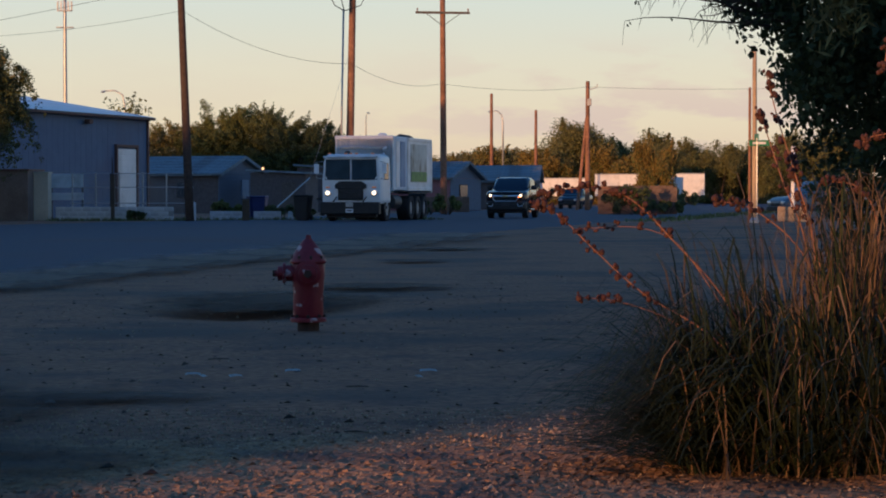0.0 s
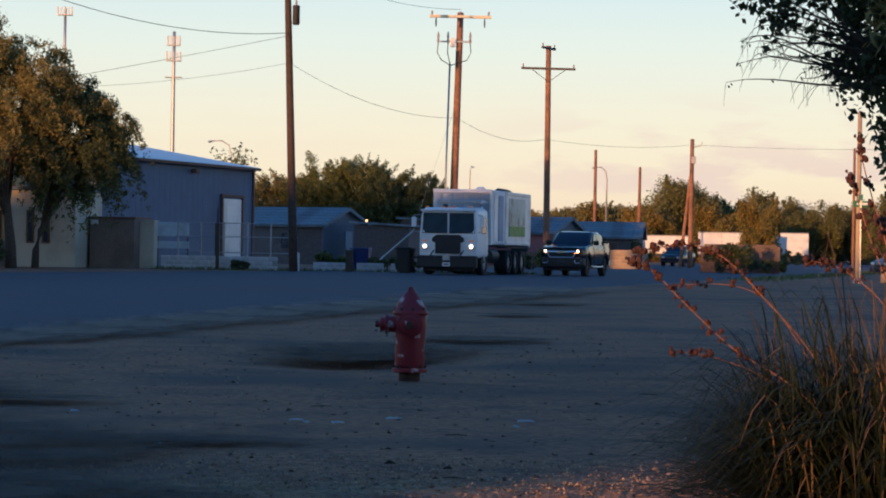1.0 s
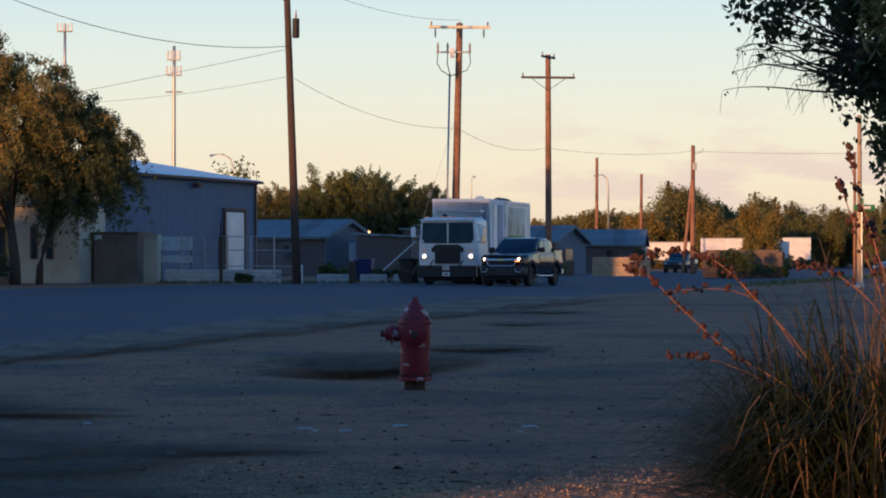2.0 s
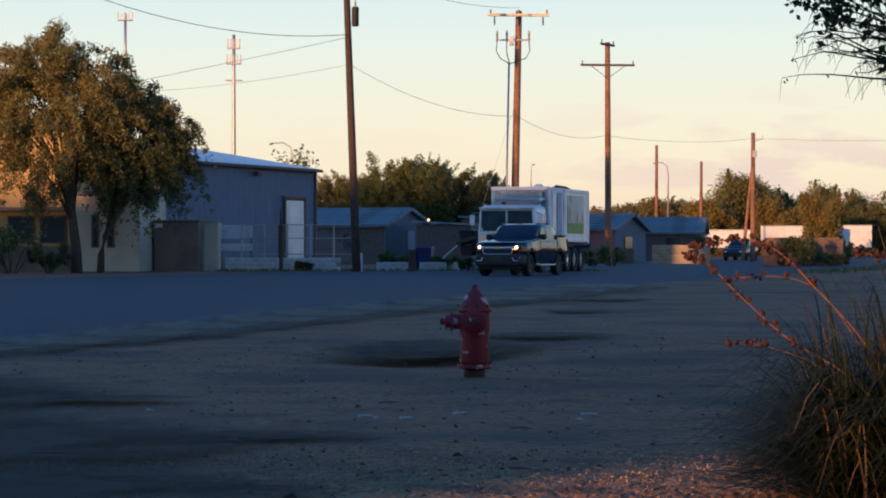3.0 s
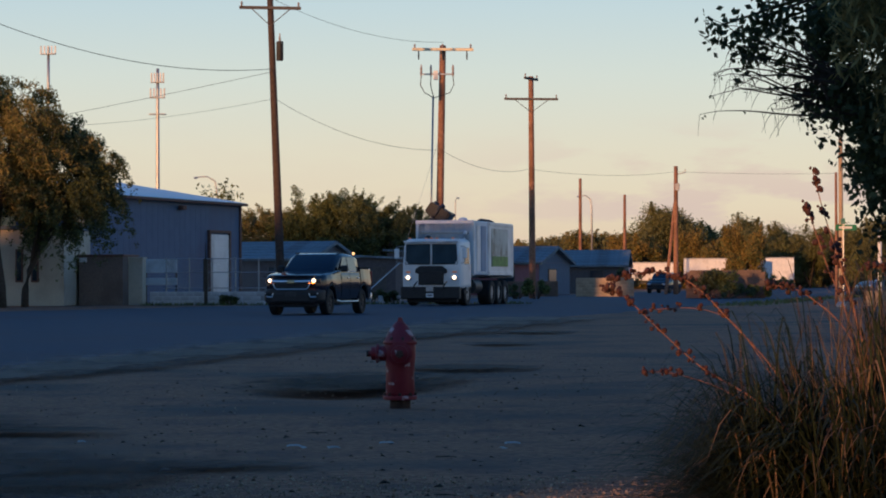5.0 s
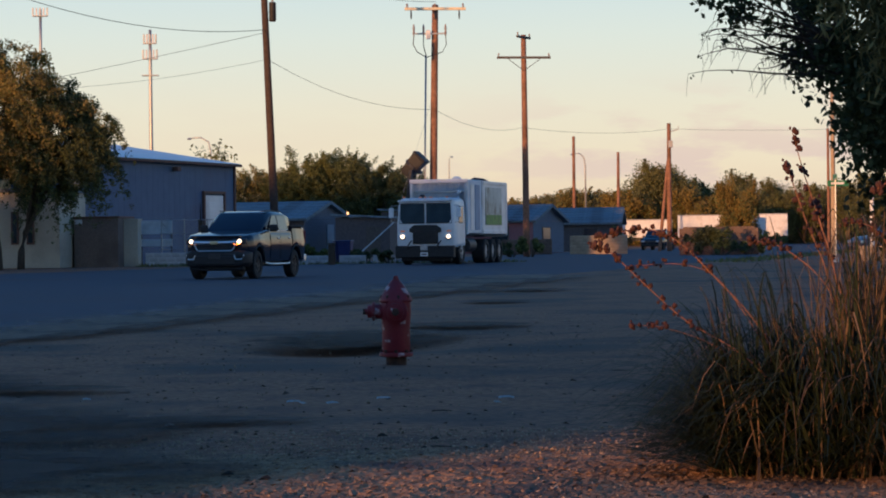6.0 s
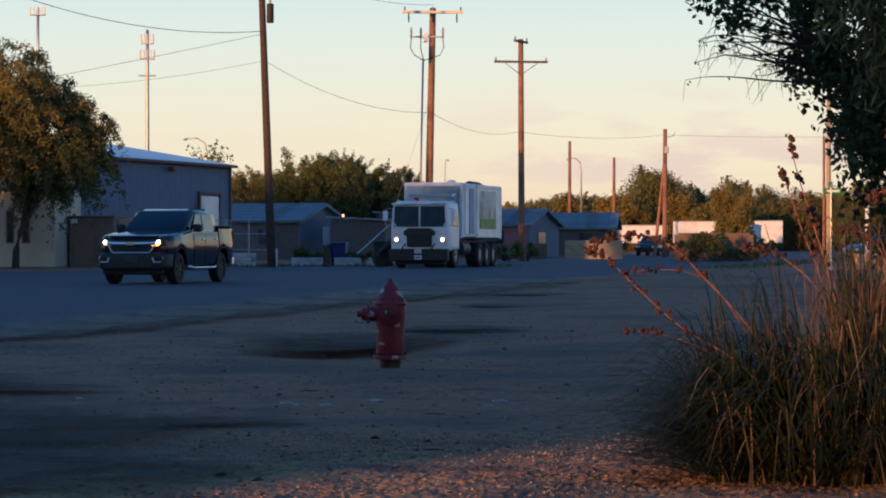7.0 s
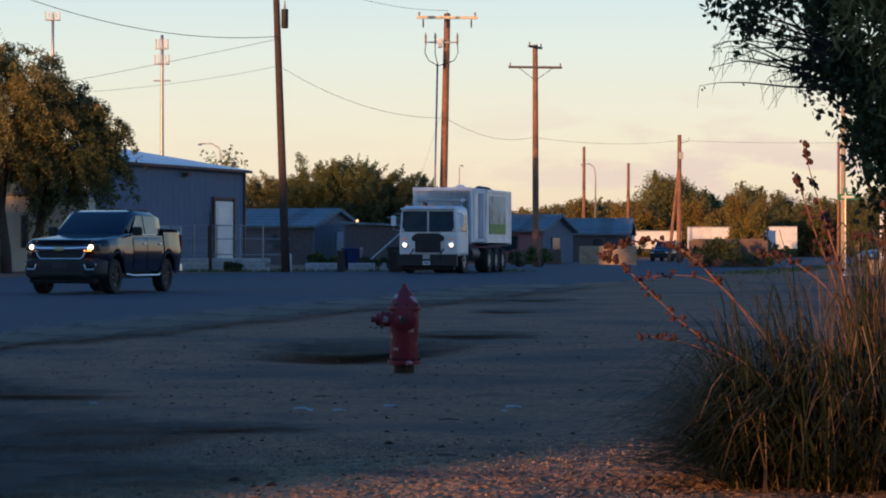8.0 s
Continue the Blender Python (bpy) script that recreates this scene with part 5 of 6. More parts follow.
    stalk([(-0.12, -0.1, 0.2), (-0.55, -0.1, 0.54), (-0.80, -0.1, 0.65), (-0.97, -0.1, 0.67)], 0.72, 0.003)
    stalk([(-0.15, 0.1, 0.2), (-0.5, 0.1, 0.78), (-0.68, 0.1, 0.92), (-0.93, 0.1, 0.925)], 0.72, 0.003)
    stalk([(-0.05, 0.05, 0.1), (-0.05, 0.05, 0.8), (-0.12, 0.05, 1.1), (-0.19, 0.05, 1.32), (-0.24, 0.05, 1.51)], 0.55)
    stalk([(-0.02, -0.1, 0.1), (-0.1, -0.1, 0.8), (-0.21, -0.1, 1.12), (-0.29, -0.1, 1.36)], 0.5)
    stalk([(0.1, 0, 0.2), (0.0, 0.1, 0.7), (-0.1, 0.1, 1.05), (-0.14, 0.1, 1.22)], 0.55)
    stalk([(0.05, 0.1, 0.2), (-0.05, 0.1, 0.75), (-0.25, 0.12, 0.98), (-0.42, 0.12, 1.03)], 0.6)
    stalk([(0.15, 0, 0.3), (0.2, 0.1, 0.9), (0.12, 0.1, 1.08), (-0.02, 0.1, 1.1)], 0.55)
    stalk([(0.42, 0.1, 0.3), (0.5, 0.1, 1.2), (0.44, 0.1, 1.72), (0.27, 0.1, 1.70), (0.22, 0.1, 1.52)], 0.72, 0.006)
    stalk([(0.35, 0.1, 0.3), (0.38, 0.1, 1.0), (0.40, 0.1, 1.27), (0.20, 0.1, 1.28), (0.13, 0.1, 1.24)], 0.62, 0.005)
    stalk([(0.4, 0.0, 0.2), (0.5, 0.0, 0.9), (0.42, 0.0, 1.1), (0.25, 0.0, 1.08)], 0.6)


grass_clump()


def litter():
    rng = random.Random(4)
    for x, y, w, ang in ((-0.91, 14.75, 0.09, 10), (-0.83, 14.6, 0.13, 95), (-0.65, 14.6, 0.10, 60), (-0.34, 15.0, 0.09, 5), (0.46, 14.95, 0.1, 15), (0.40, 14.5, 0.06, 80), (-2.3, 15.2, 0.05, 30), (-1.5, 12.9, 0.05, 12)):
        bm = bmesh.new()
        k = 7
        a = [bm.verts.new((w * (i / (k - 1) - 0.5), 0.012 * math.sin(i * 1.7), 0.004 + 0.006 * math.sin(math.pi * i / (k - 1)))) for i in range(k)]
        b = [bm.verts.new((p.co.x, p.co.y + 0.02, p.co.z + 0.010)) for p in a]
        for i in range(k - 1):
            bm.faces.new((a[i], a[i + 1], b[i + 1], b[i]))
        bmesh.ops.solidify(bm, geom=bm.faces[:], thickness=0.003)
        tagged(part("litter_scrap", bm, M_litter, None, "", pose(x, y, 0.012, 0, 0, ang - 5)), "curled pale scrap of litter on dirt", "litter", group="litter on the verge")
    for k in range(12):
        x, y = rng.uniform(-2.2, 2.2), rng.uniform(9.5, 20)
        l_ = rng.uniform(0.03, 0.08)
        a = rng.uniform(-0.5, 0.5)
        bm = tube([(-l_, -a * l_, 0.012), (0, 0.01, 0.014), (l_, a * l_, 0.012)], [0.003, 0.004, 0.002], 5)
        tagged(part("fallen_twig", bm, M_bark, None, "", pose(x, y, 0.006)), "thin dark fallen twig on the dirt", "twig", group="twigs on the verge")


litter()


# ---- vehicles (front towards -y, origin on the ground under the front) ----
def hull(sections, bm=None):
    """A body from rings across: (y, [(half width, z), ...] from the bottom up)."""
    made = bmesh.new()
    rings = []
    for y, pts in sections:
        left = [made.verts.new((-w, y, z)) for w, z in pts]
        right = [made.verts.new((w, y, z)) for w, z in reversed(pts)]
        rings.append(left + right)
    k = len(rings[0])
    for a, b in zip(rings, rings[1:]):
        for i in range(k):
            j = (i + 1) % k
            made.faces.new((a[i], b[i], b[j], a[j]))
    made.faces.new(rings[0])
    made.faces.new(rings[-1][::-1])
    bmesh.ops.recalc_face_normals(made, faces=made.faces)
    return merge(bm, made)


def rounded(ob, w=0.03, seg=2):
    m = ob.modifiers.new("edges", "BEVEL")
    m.width, m.segments, m.limit_method, m.angle_limit = w, seg, "ANGLE", radians(25)
    for p in ob.data.polygons:
        p.use_smooth = True
    return ob


def quad(a, b, c, d, thick=0.012):
    bm = bmesh.new()
    bm.faces.new([bm.verts.new(p) for p in (a, b, c, d)])
    bmesh.ops.recalc_face_normals(bm, faces=bm.faces)
    bmesh.ops.solidify(bm, geom=bm.faces[:], thickness=thick)
    return bm


def road_wheel(parent, x, y, r, w, spokes=6, rim_mat=None, dual=False):
    wh = part("wheel", lathe([(r * 0.6, -w / 2), (r * 0.93, -w / 2), (r, -w * 0.36), (r, w * 0.36), (r * 0.93, w / 2), (r * 0.6, w / 2), (r * 0.6, -w / 2)], 28, None, pose(0, 0, 0, 0, 90, 0), False), M_tyre, parent, "black rubber tyre", pose(x, y, r), False)
    s = 1 if x > 0 else -1
    rim = part("rim", lathe([(r * 0.6, -w * 0.3), (r * 0.62, w * 0.40), (r * 0.5, w * 0.36), (r * 0.2, w * 0.22), (r * 0.12, w * 0.34)], 24, None, pose(0, 0, 0, 0, 90 * s, 0)), rim_mat or M_rim, wh)
    for k in range(spokes):
        b = box((w * 0.1, r * 0.12, r * 0.5), (s * w * 0.38, 0, r * 0.33), 0.01)
        bmesh.ops.rotate(b, cent=(0, 0, 0), matrix=Matrix.Rotation(2 * math.pi * k / spokes, 3, "X"), verts=b.verts)
        part("spoke", b, rim_mat or M_rim, wh)
    return wh


def flank(s, y0, y1, proud):
    """A door skin that follows the curve of the body's side."""
    bm = bmesh.new()
    prof = [(0.915, 0.46), (0.93, 0.55), (0.943, 0.68), (0.95, 0.82), (0.952, 0.92), (0.948, 1.02), (0.935, 1.12), (0.91, 1.21), (0.88, 1.25)]
    a = [bm.verts.new((s * (x + proud), y0, z)) for x, z in prof]
    b = [bm.verts.new((s * (x + proud), y1, z)) for x, z in prof]
    for i in range(len(prof) - 1):
        q = (a[i], b[i], b[i + 1], a[i + 1])
        bm.faces.new(q if s > 0 else q[::-1])
    return bm


def pickup_truck():
    p = thing("pickup_truck", "dark blue crew-cab pickup truck with lit headlights", "pickup truck")
    # lower body, bonnet to tail
    def ring(y, top, nose=0.0, arch=None):
        """One section: flat sides with a shoulder crease, open over the wheel."""
        low = 0.44
        if arch is not None and abs(y - arch) < 0.47:
            low = max(low, 0.40 + math.sqrt(0.47 ** 2 - (y - arch) ** 2))
        flare = 0.03 * max(0.0, 1 - abs(y - arch) / 0.62) if arch is not None else 0.0
        z = [low, low + 0.03, max(low + 0.05, 0.78), max(low + 0.09, 0.98), max(low + 0.13, 1.06), top - 0.05, top - 0.012, top, top + 0.012]
        w = [0.86, 0.925 + flare, 0.945 + flare, 0.95 + flare, 0.935 + flare, 0.915 + 0.5 * flare, 0.87, 0.80, 0.45]
        return (y, [(a - nose * (1.0 if a > 0.6 else 0.4), b) for a, b in zip(w, z)])

    ys = [0.10, 0.20, 0.34] + [0.45 + 0.052 * i for i in range(19)] + [1.60, 1.80, 2.6, 3.3, 3.90]
    rows = []
    for y in ys:
        top = 1.10 + 0.19 * min(1.0, (y / 1.7)) ** 0.8 if y < 1.7 else 1.29
        rows.append(ring(y, top, 0.22 if y < 0.15 else 0.09 if y < 0.3 else 0.03 if y < 0.4 else 0.0, 0.92 if y < 1.7 else None))
    body = part("body", hull(rows), M_paint, p, "dark blue glossy paint", smooth=True)
    body.data.set_sharp_from_angle(angle=radians(28))
    rows = [ring(y, 1.37, 0.0, 4.2) for y in [3.93] + [3.73 + 0.052 * i for i in range(4, 19)] + [5.0]] + [ring(5.16, 1.36, 0.03, None)]
    b = part("cargo_bed", hull(rows), M_paint, p, smooth=True)
    b.data.set_sharp_from_angle(angle=radians(28))
    part("bed_rail", box((1.80, 1.2, 0.03), (0, 4.55, 1.385), 0.012), M_plastic, b)
    part("tailgate", box((1.7, 0.06, 0.6), (0, 5.18, 0.96), 0.02), M_paint, b)
    rear = part("rear_bumper", box((1.84, 0.18, 0.2), (0, 5.2, 0.52), 0.04), M_chrome, p)
    # cabin
    cab = [
        (1.55, [(0.80, 1.22), (0.79, 1.25), (0.78, 1.29)]),
        (2.28, [(0.87, 1.22), (0.79, 1.66), (0.64, 1.745)]),
        (2.62, [(0.89, 1.22), (0.80, 1.70), (0.66, 1.79)]),
        (3.50, [(0.89, 1.22), (0.80, 1.70), (0.66, 1.785)]),
        (3.92, [(0.88, 1.22), (0.82, 1.62), (0.68, 1.70)]),
    ]
    c = rounded(part("cabin", hull(cab), M_paint, p), 0.03)
    part("windscreen", quad((-0.74, 1.66, 1.275), (0.74, 1.66, 1.275), (0.67, 2.20, 1.655), (-0.67, 2.20, 1.655)), M_glass, c, "dark windscreen")
    part("roof_rail", box((0.03, 1.3, 0.03), (-0.66, 2.95, 1.79), 0.01), M_plastic, c)
    part("roof_rail", box((0.03, 1.3, 0.03), (0.66, 2.95, 1.79), 0.01), M_plastic, c)
    for s in (-1, 1):
        part("side_window", quad((s * 0.885, 1.98, 1.28), (s * 0.895, 2.76, 1.28), (s * 0.815, 2.74, 1.66), (s * 0.815, 2.40, 1.66)), M_glass, c)
        part("side_window", quad((s * 0.895, 2.84, 1.28), (s * 0.893, 3.68, 1.28), (s * 0.818, 3.54, 1.65), (s * 0.815, 2.84, 1.66)), M_glass, c)
        for y0, y1 in ((1.95, 2.80), (2.82, 3.78)):
            d = part("door", flank(s, y0 + 0.008, y1 - 0.008, 0.008), M_paint, p, smooth=True)
            part("door_handle", box((0.03, 0.17, 0.035), (s * 0.962, y1 - 0.16, 1.06), 0.01), M_chrome, d)
        part("window_trim", box((0.015, 1.6, 0.025), (s * 0.885, 2.8, 1.262), 0.005), M_chrome, c)
        part("sill", tube([(s * 0.93, 1.5, 0.42), (s * 0.97, 1.9, 0.38), (s * 0.97, 3.5, 0.38), (s * 0.93, 3.7, 0.42)], 0.024, 8), M_chrome, p, "chrome side step")
        m = part("mirror", box((0.24, 0.12, 0.19), (s * 1.02, 1.98, 1.33), 0.05), M_plastic, p)
        part("mirror_glass", box((0.19, 0.02, 0.14), (s * 1.02, 2.045, 1.33), 0.01), M_glass, m)
        for y in (0.92, 4.2):
            arc = [(s * 0.955, y + 0.475 * math.cos(q), 0.40 + 0.475 * math.sin(q)) for q in (math.pi * i / 14 for i in range(15))]
            part("wheel_arch", tube(arc, 0.022, 6), M_plastic, p, "black wheel arch")
            part("wheel_well", box((0.5, 0.9, 0.5), (s * 0.38, y, 0.62), 0.05), M_plastic, p, "black wheel well")
        h = part("headlight", box((0.40, 0.16, 0.15), (s * 0.66, 0.12, 0.985), 0.03, rot=Matrix.Rotation(s * 0.28, 3, "Z")), M_glass, p, "clear headlight")
        part("bulb", lathe([(0.02, 0), (0.056, 0.01), (0.05, 0.04), (0.02, 0.05)], 16, None, pose(s * 0.69, 0.03, 0.985, 90, 0, 0)), M_head, h, "glowing headlight bulb")
        part("indicator", box((0.2, 0.05, 0.05), (s * 0.60, 0.02, 0.925), 0.015), M_amber if s > 0 else M_marker, h, "amber indicator")
        f = part("fog_lamp", box((0.26, 0.08, 0.13), (s * 0.69, 0.0, 0.575), 0.03), M_plastic, p)
        part("fog_trim", tube([(s * 0.56, -0.05, 0.63), (s * 0.60, -0.05, 0.525), (s * 0.76, -0.03, 0.525), (s * 0.82, 0.0, 0.64)], 0.02, 8), M_chrome, f, "bright fog lamp trim")
        part("tail_light", box((0.08, 0.06, 0.35), (s * 0.9, 5.17, 1.1), 0.02), M_red, p)
    front = part("front_bumper", hull([(-0.04, [(0.66, 0.34), (0.80, 0.42), (0.80, 0.66), (0.66, 0.74)]), (0.12, [(0.78, 0.32), (0.90, 0.42), (0.90, 0.68), (0.78, 0.76)]), (0.42, [(0.84, 0.32), (0.945, 0.42), (0.945, 0.7), (0.85, 0.78)])]), M_plastic, p, "black front bumper")
    rounded(front, 0.03)
    part("lower_grille", box((1.16, 0.08, 0.24), (0, -0.035, 0.50), 0.03), M_plastic, front, "black lower grille")
    part("air_dam", box((1.56, 0.2, 0.16), (0, 0.16, 0.31), 0.05), M_tyre, front)
    part("plate_mount", box((0.34, 0.03, 0.14), (0, -0.07, 0.60), 0.01), M_dark_metal, front)
    g = part("grille", box((1.10, 0.10, 0.32), (0, 0.04, 0.88), 0.04), M_plastic, p, "black grille")
    part("grille_bar", tube([(-0.63, 0.0, 0.965), (-0.3, -0.04, 0.955), (0.3, -0.04, 0.955), (0.63, 0.0, 0.965)], 0.043, 12), M_chrome, g, "bright grille bar")
    part("badge", box((0.23, 0.03, 0.09), (0, -0.075, 0.955), 0.03), M_marker_trim, g, "gold badge plate")
    part("grille_frame", tube([(-0.60, -0.01, 0.93), (-0.53, -0.025, 0.80), (-0.47, -0.03, 0.745), (0.47, -0.03, 0.745), (0.53, -0.025, 0.80), (0.60, -0.01, 0.93)], 0.017, 8), M_chrome, g, "chrome grille surround")
    part("bonnet_lip", tube([(-0.72, 0.11, 1.115), (-0.3, 0.05, 1.12), (0.3, 0.05, 1.12), (0.72, 0.11, 1.115)], 0.022, 8), M_paint, g)
    for k in range(3):
        part("grille_slat", box((1.0, 0.03, 0.02), (0, -0.005, 0.77 + 0.05 * k), 0.006), M_dark_metal, g)
    wheels = [road_wheel(p, s * 0.80, y, 0.39, 0.25) for s in (-1, 1) for y in (0.92, 4.2)]
    part("underbody", box((1.3, 4.6, 0.2), (0, 2.7, 0.42), 0.02), M_plastic, p)
    # raised suspension and a tall cab
    rolling = {w.data for w in wheels} | {o.data for w in wheels for o in w.children}
    for me in {o.data for o in p.children_recursive if o.data not in rolling}:
        me.transform(Matrix.Translation((0, 0, 0.40)) @ Matrix.Diagonal((1, 1, 1.055, 1)) @ Matrix.Translation((0, 0, -0.385)))
    return p, wheels


def garbage_truck():
    t = thing("garbage_truck", "white side-loading garbage truck with lit headlights", "garbage truck")
    cab = [
        (0.10, [(1.14, 0.72), (1.20, 0.80), (1.20, 1.66), (1.10, 2.56), (1.00, 2.66)]),
        (0.35, [(1.20, 0.70), (1.25, 0.80), (1.25, 1.66), (1.17, 2.60), (1.02, 2.72)]),
        (1.75, [(1.20, 0.70), (1.25, 0.80), (1.25, 1.66), (1.20, 2.60), (1.05, 2.72)]),
    ]
    c = rounded(part("cab", hull(cab), M_truck, t, "white cab"), 0.05)
    for s in (-1, 1):
        part("windscreen", quad((s * 0.05, 0.085, 1.70), (s * 1.08, 0.115, 1.70), (s * 1.03, 0.10, 2.48), (s * 0.05, 0.07, 2.48)), M_screen, c, "dark windscreen pane tinted for sky reflection")
        part("seal", tube([(s * 0.05, 0.07, 1.69), (s * 1.09, 0.10, 1.69), (s * 1.04, 0.085, 2.49), (s * 0.05, 0.06, 2.49), (s * 0.05, 0.07, 1.69)], 0.018, 6), M_plastic, c)
        w_ = part("wiper", tube([(s * 0.3, 0.04, 1.68), (s * 0.75, 0.05, 1.74)], 0.012, 5), M_plastic, c)
        h = part("headlight", lathe([(0.15, 0), (0.15, 0.05), (0.12, 0.06)], 20, None, pose(s * 0.97, 0.11, 1.15, 90, 0, 0)), M_chrome, t, "round headlight")
        part("bulb", lathe([(0.02, 0.05), (0.082, 0.055), (0.066, 0.085), (0.02, 0.095)], 20, None, pose(s * 0.97, 0.11, 1.15, 90, 0, 0)), M_head, h, "glowing headlight bulb")
        part("indicator", box((0.18, 0.04, 0.06), (s * 0.97, 0.09, 1.37), 0.01), M_marker, h, "dim amber indicator")
        d = part("door", box((0.04, 1.05, 1.62), (s * 1.235, 0.98, 1.62), 0.03), M_truck, t)
        part("door_window", box((0.03, 0.72, 0.68), (s * 1.25, 0.95, 2.02), 0.03), M_glass, d)
        part("door_handle", box((0.04, 0.14, 0.04), (s * 1.27, 1.35, 1.55), 0.01), M_chrome, d)
        arm = part("mirror", tube([(s * 1.2, 0.2, 2.42), (s * 1.42, 0.02, 2.40), (s * 1.42, 0.02, 1.75), (s * 1.22, 0.2, 1.72)], 0.018, 6), M_steel, t)
        part("mirror_head", box((0.2, 0.09, 0.40), (s * 1.42, 0.0, 2.12), 0.03), M_truck, arm)
        part("step", box((0.3, 0.6, 0.12), (s * 1.1, 0.9, 0.55), 0.02), M_plastic, t)
    part("visor", box((2.3, 0.22, 0.08), (0, 0.10, 2.60), 0.03), M_truck, c)
    for x in (-0.9, -0.22, 0.0, 0.22, 0.9):
        part("marker_lamp", box((0.12, 0.07, 0.05), (x, 0.12, 2.74), 0.015), M_marker, c, "amber marker lamp")
    part("beacon", lathe([(0.12, 2.72), (0.13, 2.78), (0.1, 2.86), (0.03, 2.88)], 14, None, pose(-0.35, 0.9, 0)), M_dark_metal, c)
    # black grille with shouldered top, bumper and tow gear
    g = part("grille", prism([(-0.52, 0.86), (0.52, 0.86), (0.52, 1.30), (0.66, 1.34), (0.66, 1.48), (0.46, 1.62), (-0.46, 1.62), (-0.66, 1.48), (-0.66, 1.34), (-0.52, 1.30)], 0.12, None, pose(0, 0.05, 0), 0.02), M_plastic, t, "black shouldered grille")
    for k in range(7):
        part("grille_slat", box((0.92, 0.03, 0.03), (0, -0.02, 0.95 + 0.07 * k), 0.008), M_dark_metal, g)
    bump = part("bumper", box((2.46, 0.34, 0.50), (0, 0.02, 0.53), 0.05), M_plastic, t, "black bumper")
    part("apron", box((2.1, 0.2, 0.3), (0, 0.25, 0.30), 0.03), M_plastic, bump)
    for x in (-0.62, 0.62):
        part("tow_loop", tube([(x - 0.06, -0.12, 0.66), (x - 0.06, -0.3, 0.72), (x + 0.06, -0.3, 0.9), (x + 0.06, -0.05, 0.98)], 0.03, 6), M_dark_metal, bump)
    part("tow_plate", box((0.3, 0.1, 0.24), (0, -0.17, 0.70), 0.02), M_steel, bump)
    pl = part("number_plate", box((0.31, 0.02, 0.16), (0, -0.17, 0.43), 0.004), M_white, bump, "white plate with a dark bar")
    part("lettering", box((0.2, 0.006, 0.05), (0, -0.184, 0.43)), M_dark_metal, pl)
    # body
    fb = part("hopper", box((2.42, 2.6, 2.25), (0, 3.55, 2.38), 0.05), M_body, t, "pale grey hopper body")
    part("front_rim", box((2.50, 0.12, 0.16), (0, 2.24, 3.44), 0.03), M_truck, fb)
    part("front_recess", box((2.1, 0.05, 0.10), (0, 2.24, 3.0), 0.02), M_steel, fb)
    for y in (2.32, 4.78):
        part("body_post", box((2.50, 0.14, 2.3), (0, y, 2.36), 0.03), M_truck, fb)
    for s in (-1, 1):
        part("side_panel", box((0.03, 0.55, 1.9), (s * 1.225, 3.05, 2.35), 0.01), M_truck, fb, "white side panel")
        part("side_panel", box((0.03, 0.8, 1.9), (s * 1.225, 3.95, 2.35), 0.01), M_panel_blue, fb, "blue side panel")
    rb = part("rear_body", box((2.46, 4.2, 2.2), (0, 7.0, 2.36), 0.06), M_truck, t, "white rear body")
    for s in (-1, 1):
        pic = part("picture_panel", box((0.03, 2.9, 1.62), (s * 1.24, 6.75, 2.42), 0.01), M_pic_sky, rb, "printed picture panel")
        part("picture_grass", box((0.012, 2.86, 0.42), (s * 1.262, 6.75, 1.84), 0.004), M_pic_green, pic, "green printed grass")
        part("rail", box((0.1, 4.3, 0.14), (s * 1.22, 7.0, 3.42), 0.02), M_truck, rb)
        part("rail", box((0.1, 4.3, 0.16), (s * 1.22, 7.0, 1.32), 0.02), M_truck, rb)
        part("mudguard", box((0.5, 3.4, 0.06), (s * 0.95, 6.9, 1.14), 0.02), M_plastic, t)
    part("top_cover", lathe([(0.2, 3.5), (0.2, 3.58), (0.1, 3.64)], 12, None, pose(0.6, 2.9, 0)), M_truck, fb)
    part("top_hatch", tube([(0.5, 5.4, 3.46), (0.7, 5.6, 3.6), (0.9, 6.3, 3.56), (1.0, 6.6, 3.48)], 0.07, 6), M_dark_metal, rb)
    part("tail_gate", box((2.5, 0.3, 2.3), (0, 9.2, 2.3), 0.06), M_truck, t)
    ex = part("exhaust", tube([(0.85, 2.05, 1.2), (0.85, 2.05, 2.75), (0.9, 1.98, 2.9), (1.0, 1.85, 3.02)], [0.08, 0.08, 0.075, 0.07], 12), M_chrome, t, "chrome exhaust stack", smooth=True)
    part("chassis", box((0.95, 8.6, 0.32), (0, 4.9, 0.86), 0.02), M_dark_metal, t)
    for s in (-1, 1):
        part("fuel_tank", lathe([(0.1, -0.6), (0.3, -0.58), (0.3, 0.58), (0.1, 0.6)], 18, None, pose(s * 0.95, 3.1, 0.78, 90, 0, 0)), M_dark_metal, t, "dark fuel tank")
    wheels = []
    for y, n in ((1.25, 1), (5.5, 2), (6.75, 2), (7.95, 2)):
        for s in (-1, 1):
            wheels.append(road_wheel(t, s * (1.08 if n == 1 else 0.95), y, 0.52, 0.30 if n == 1 else 0.55, 8, M_steel))
    mast = part("lift_mast", box((0.2, 0.5, 1.9), (-1.32, 2.1, 1.75), 0.03), M_dark_metal, t)
    boom = part("lift_arm", box((0.16, 0.22, 1.55), (0, 0, 0.70), 0.03), M_dark_metal, t, "dark steel lift arm")
    grip = part("gripper", lathe([(0.36, -0.05), (0.43, -0.05), (0.43, 0.05), (0.36, 0.05), (0.36, -0.05)], 20, None, None, False), M_dark_metal, t, "dark gripper belt")
    return t, wheels, boom, grip


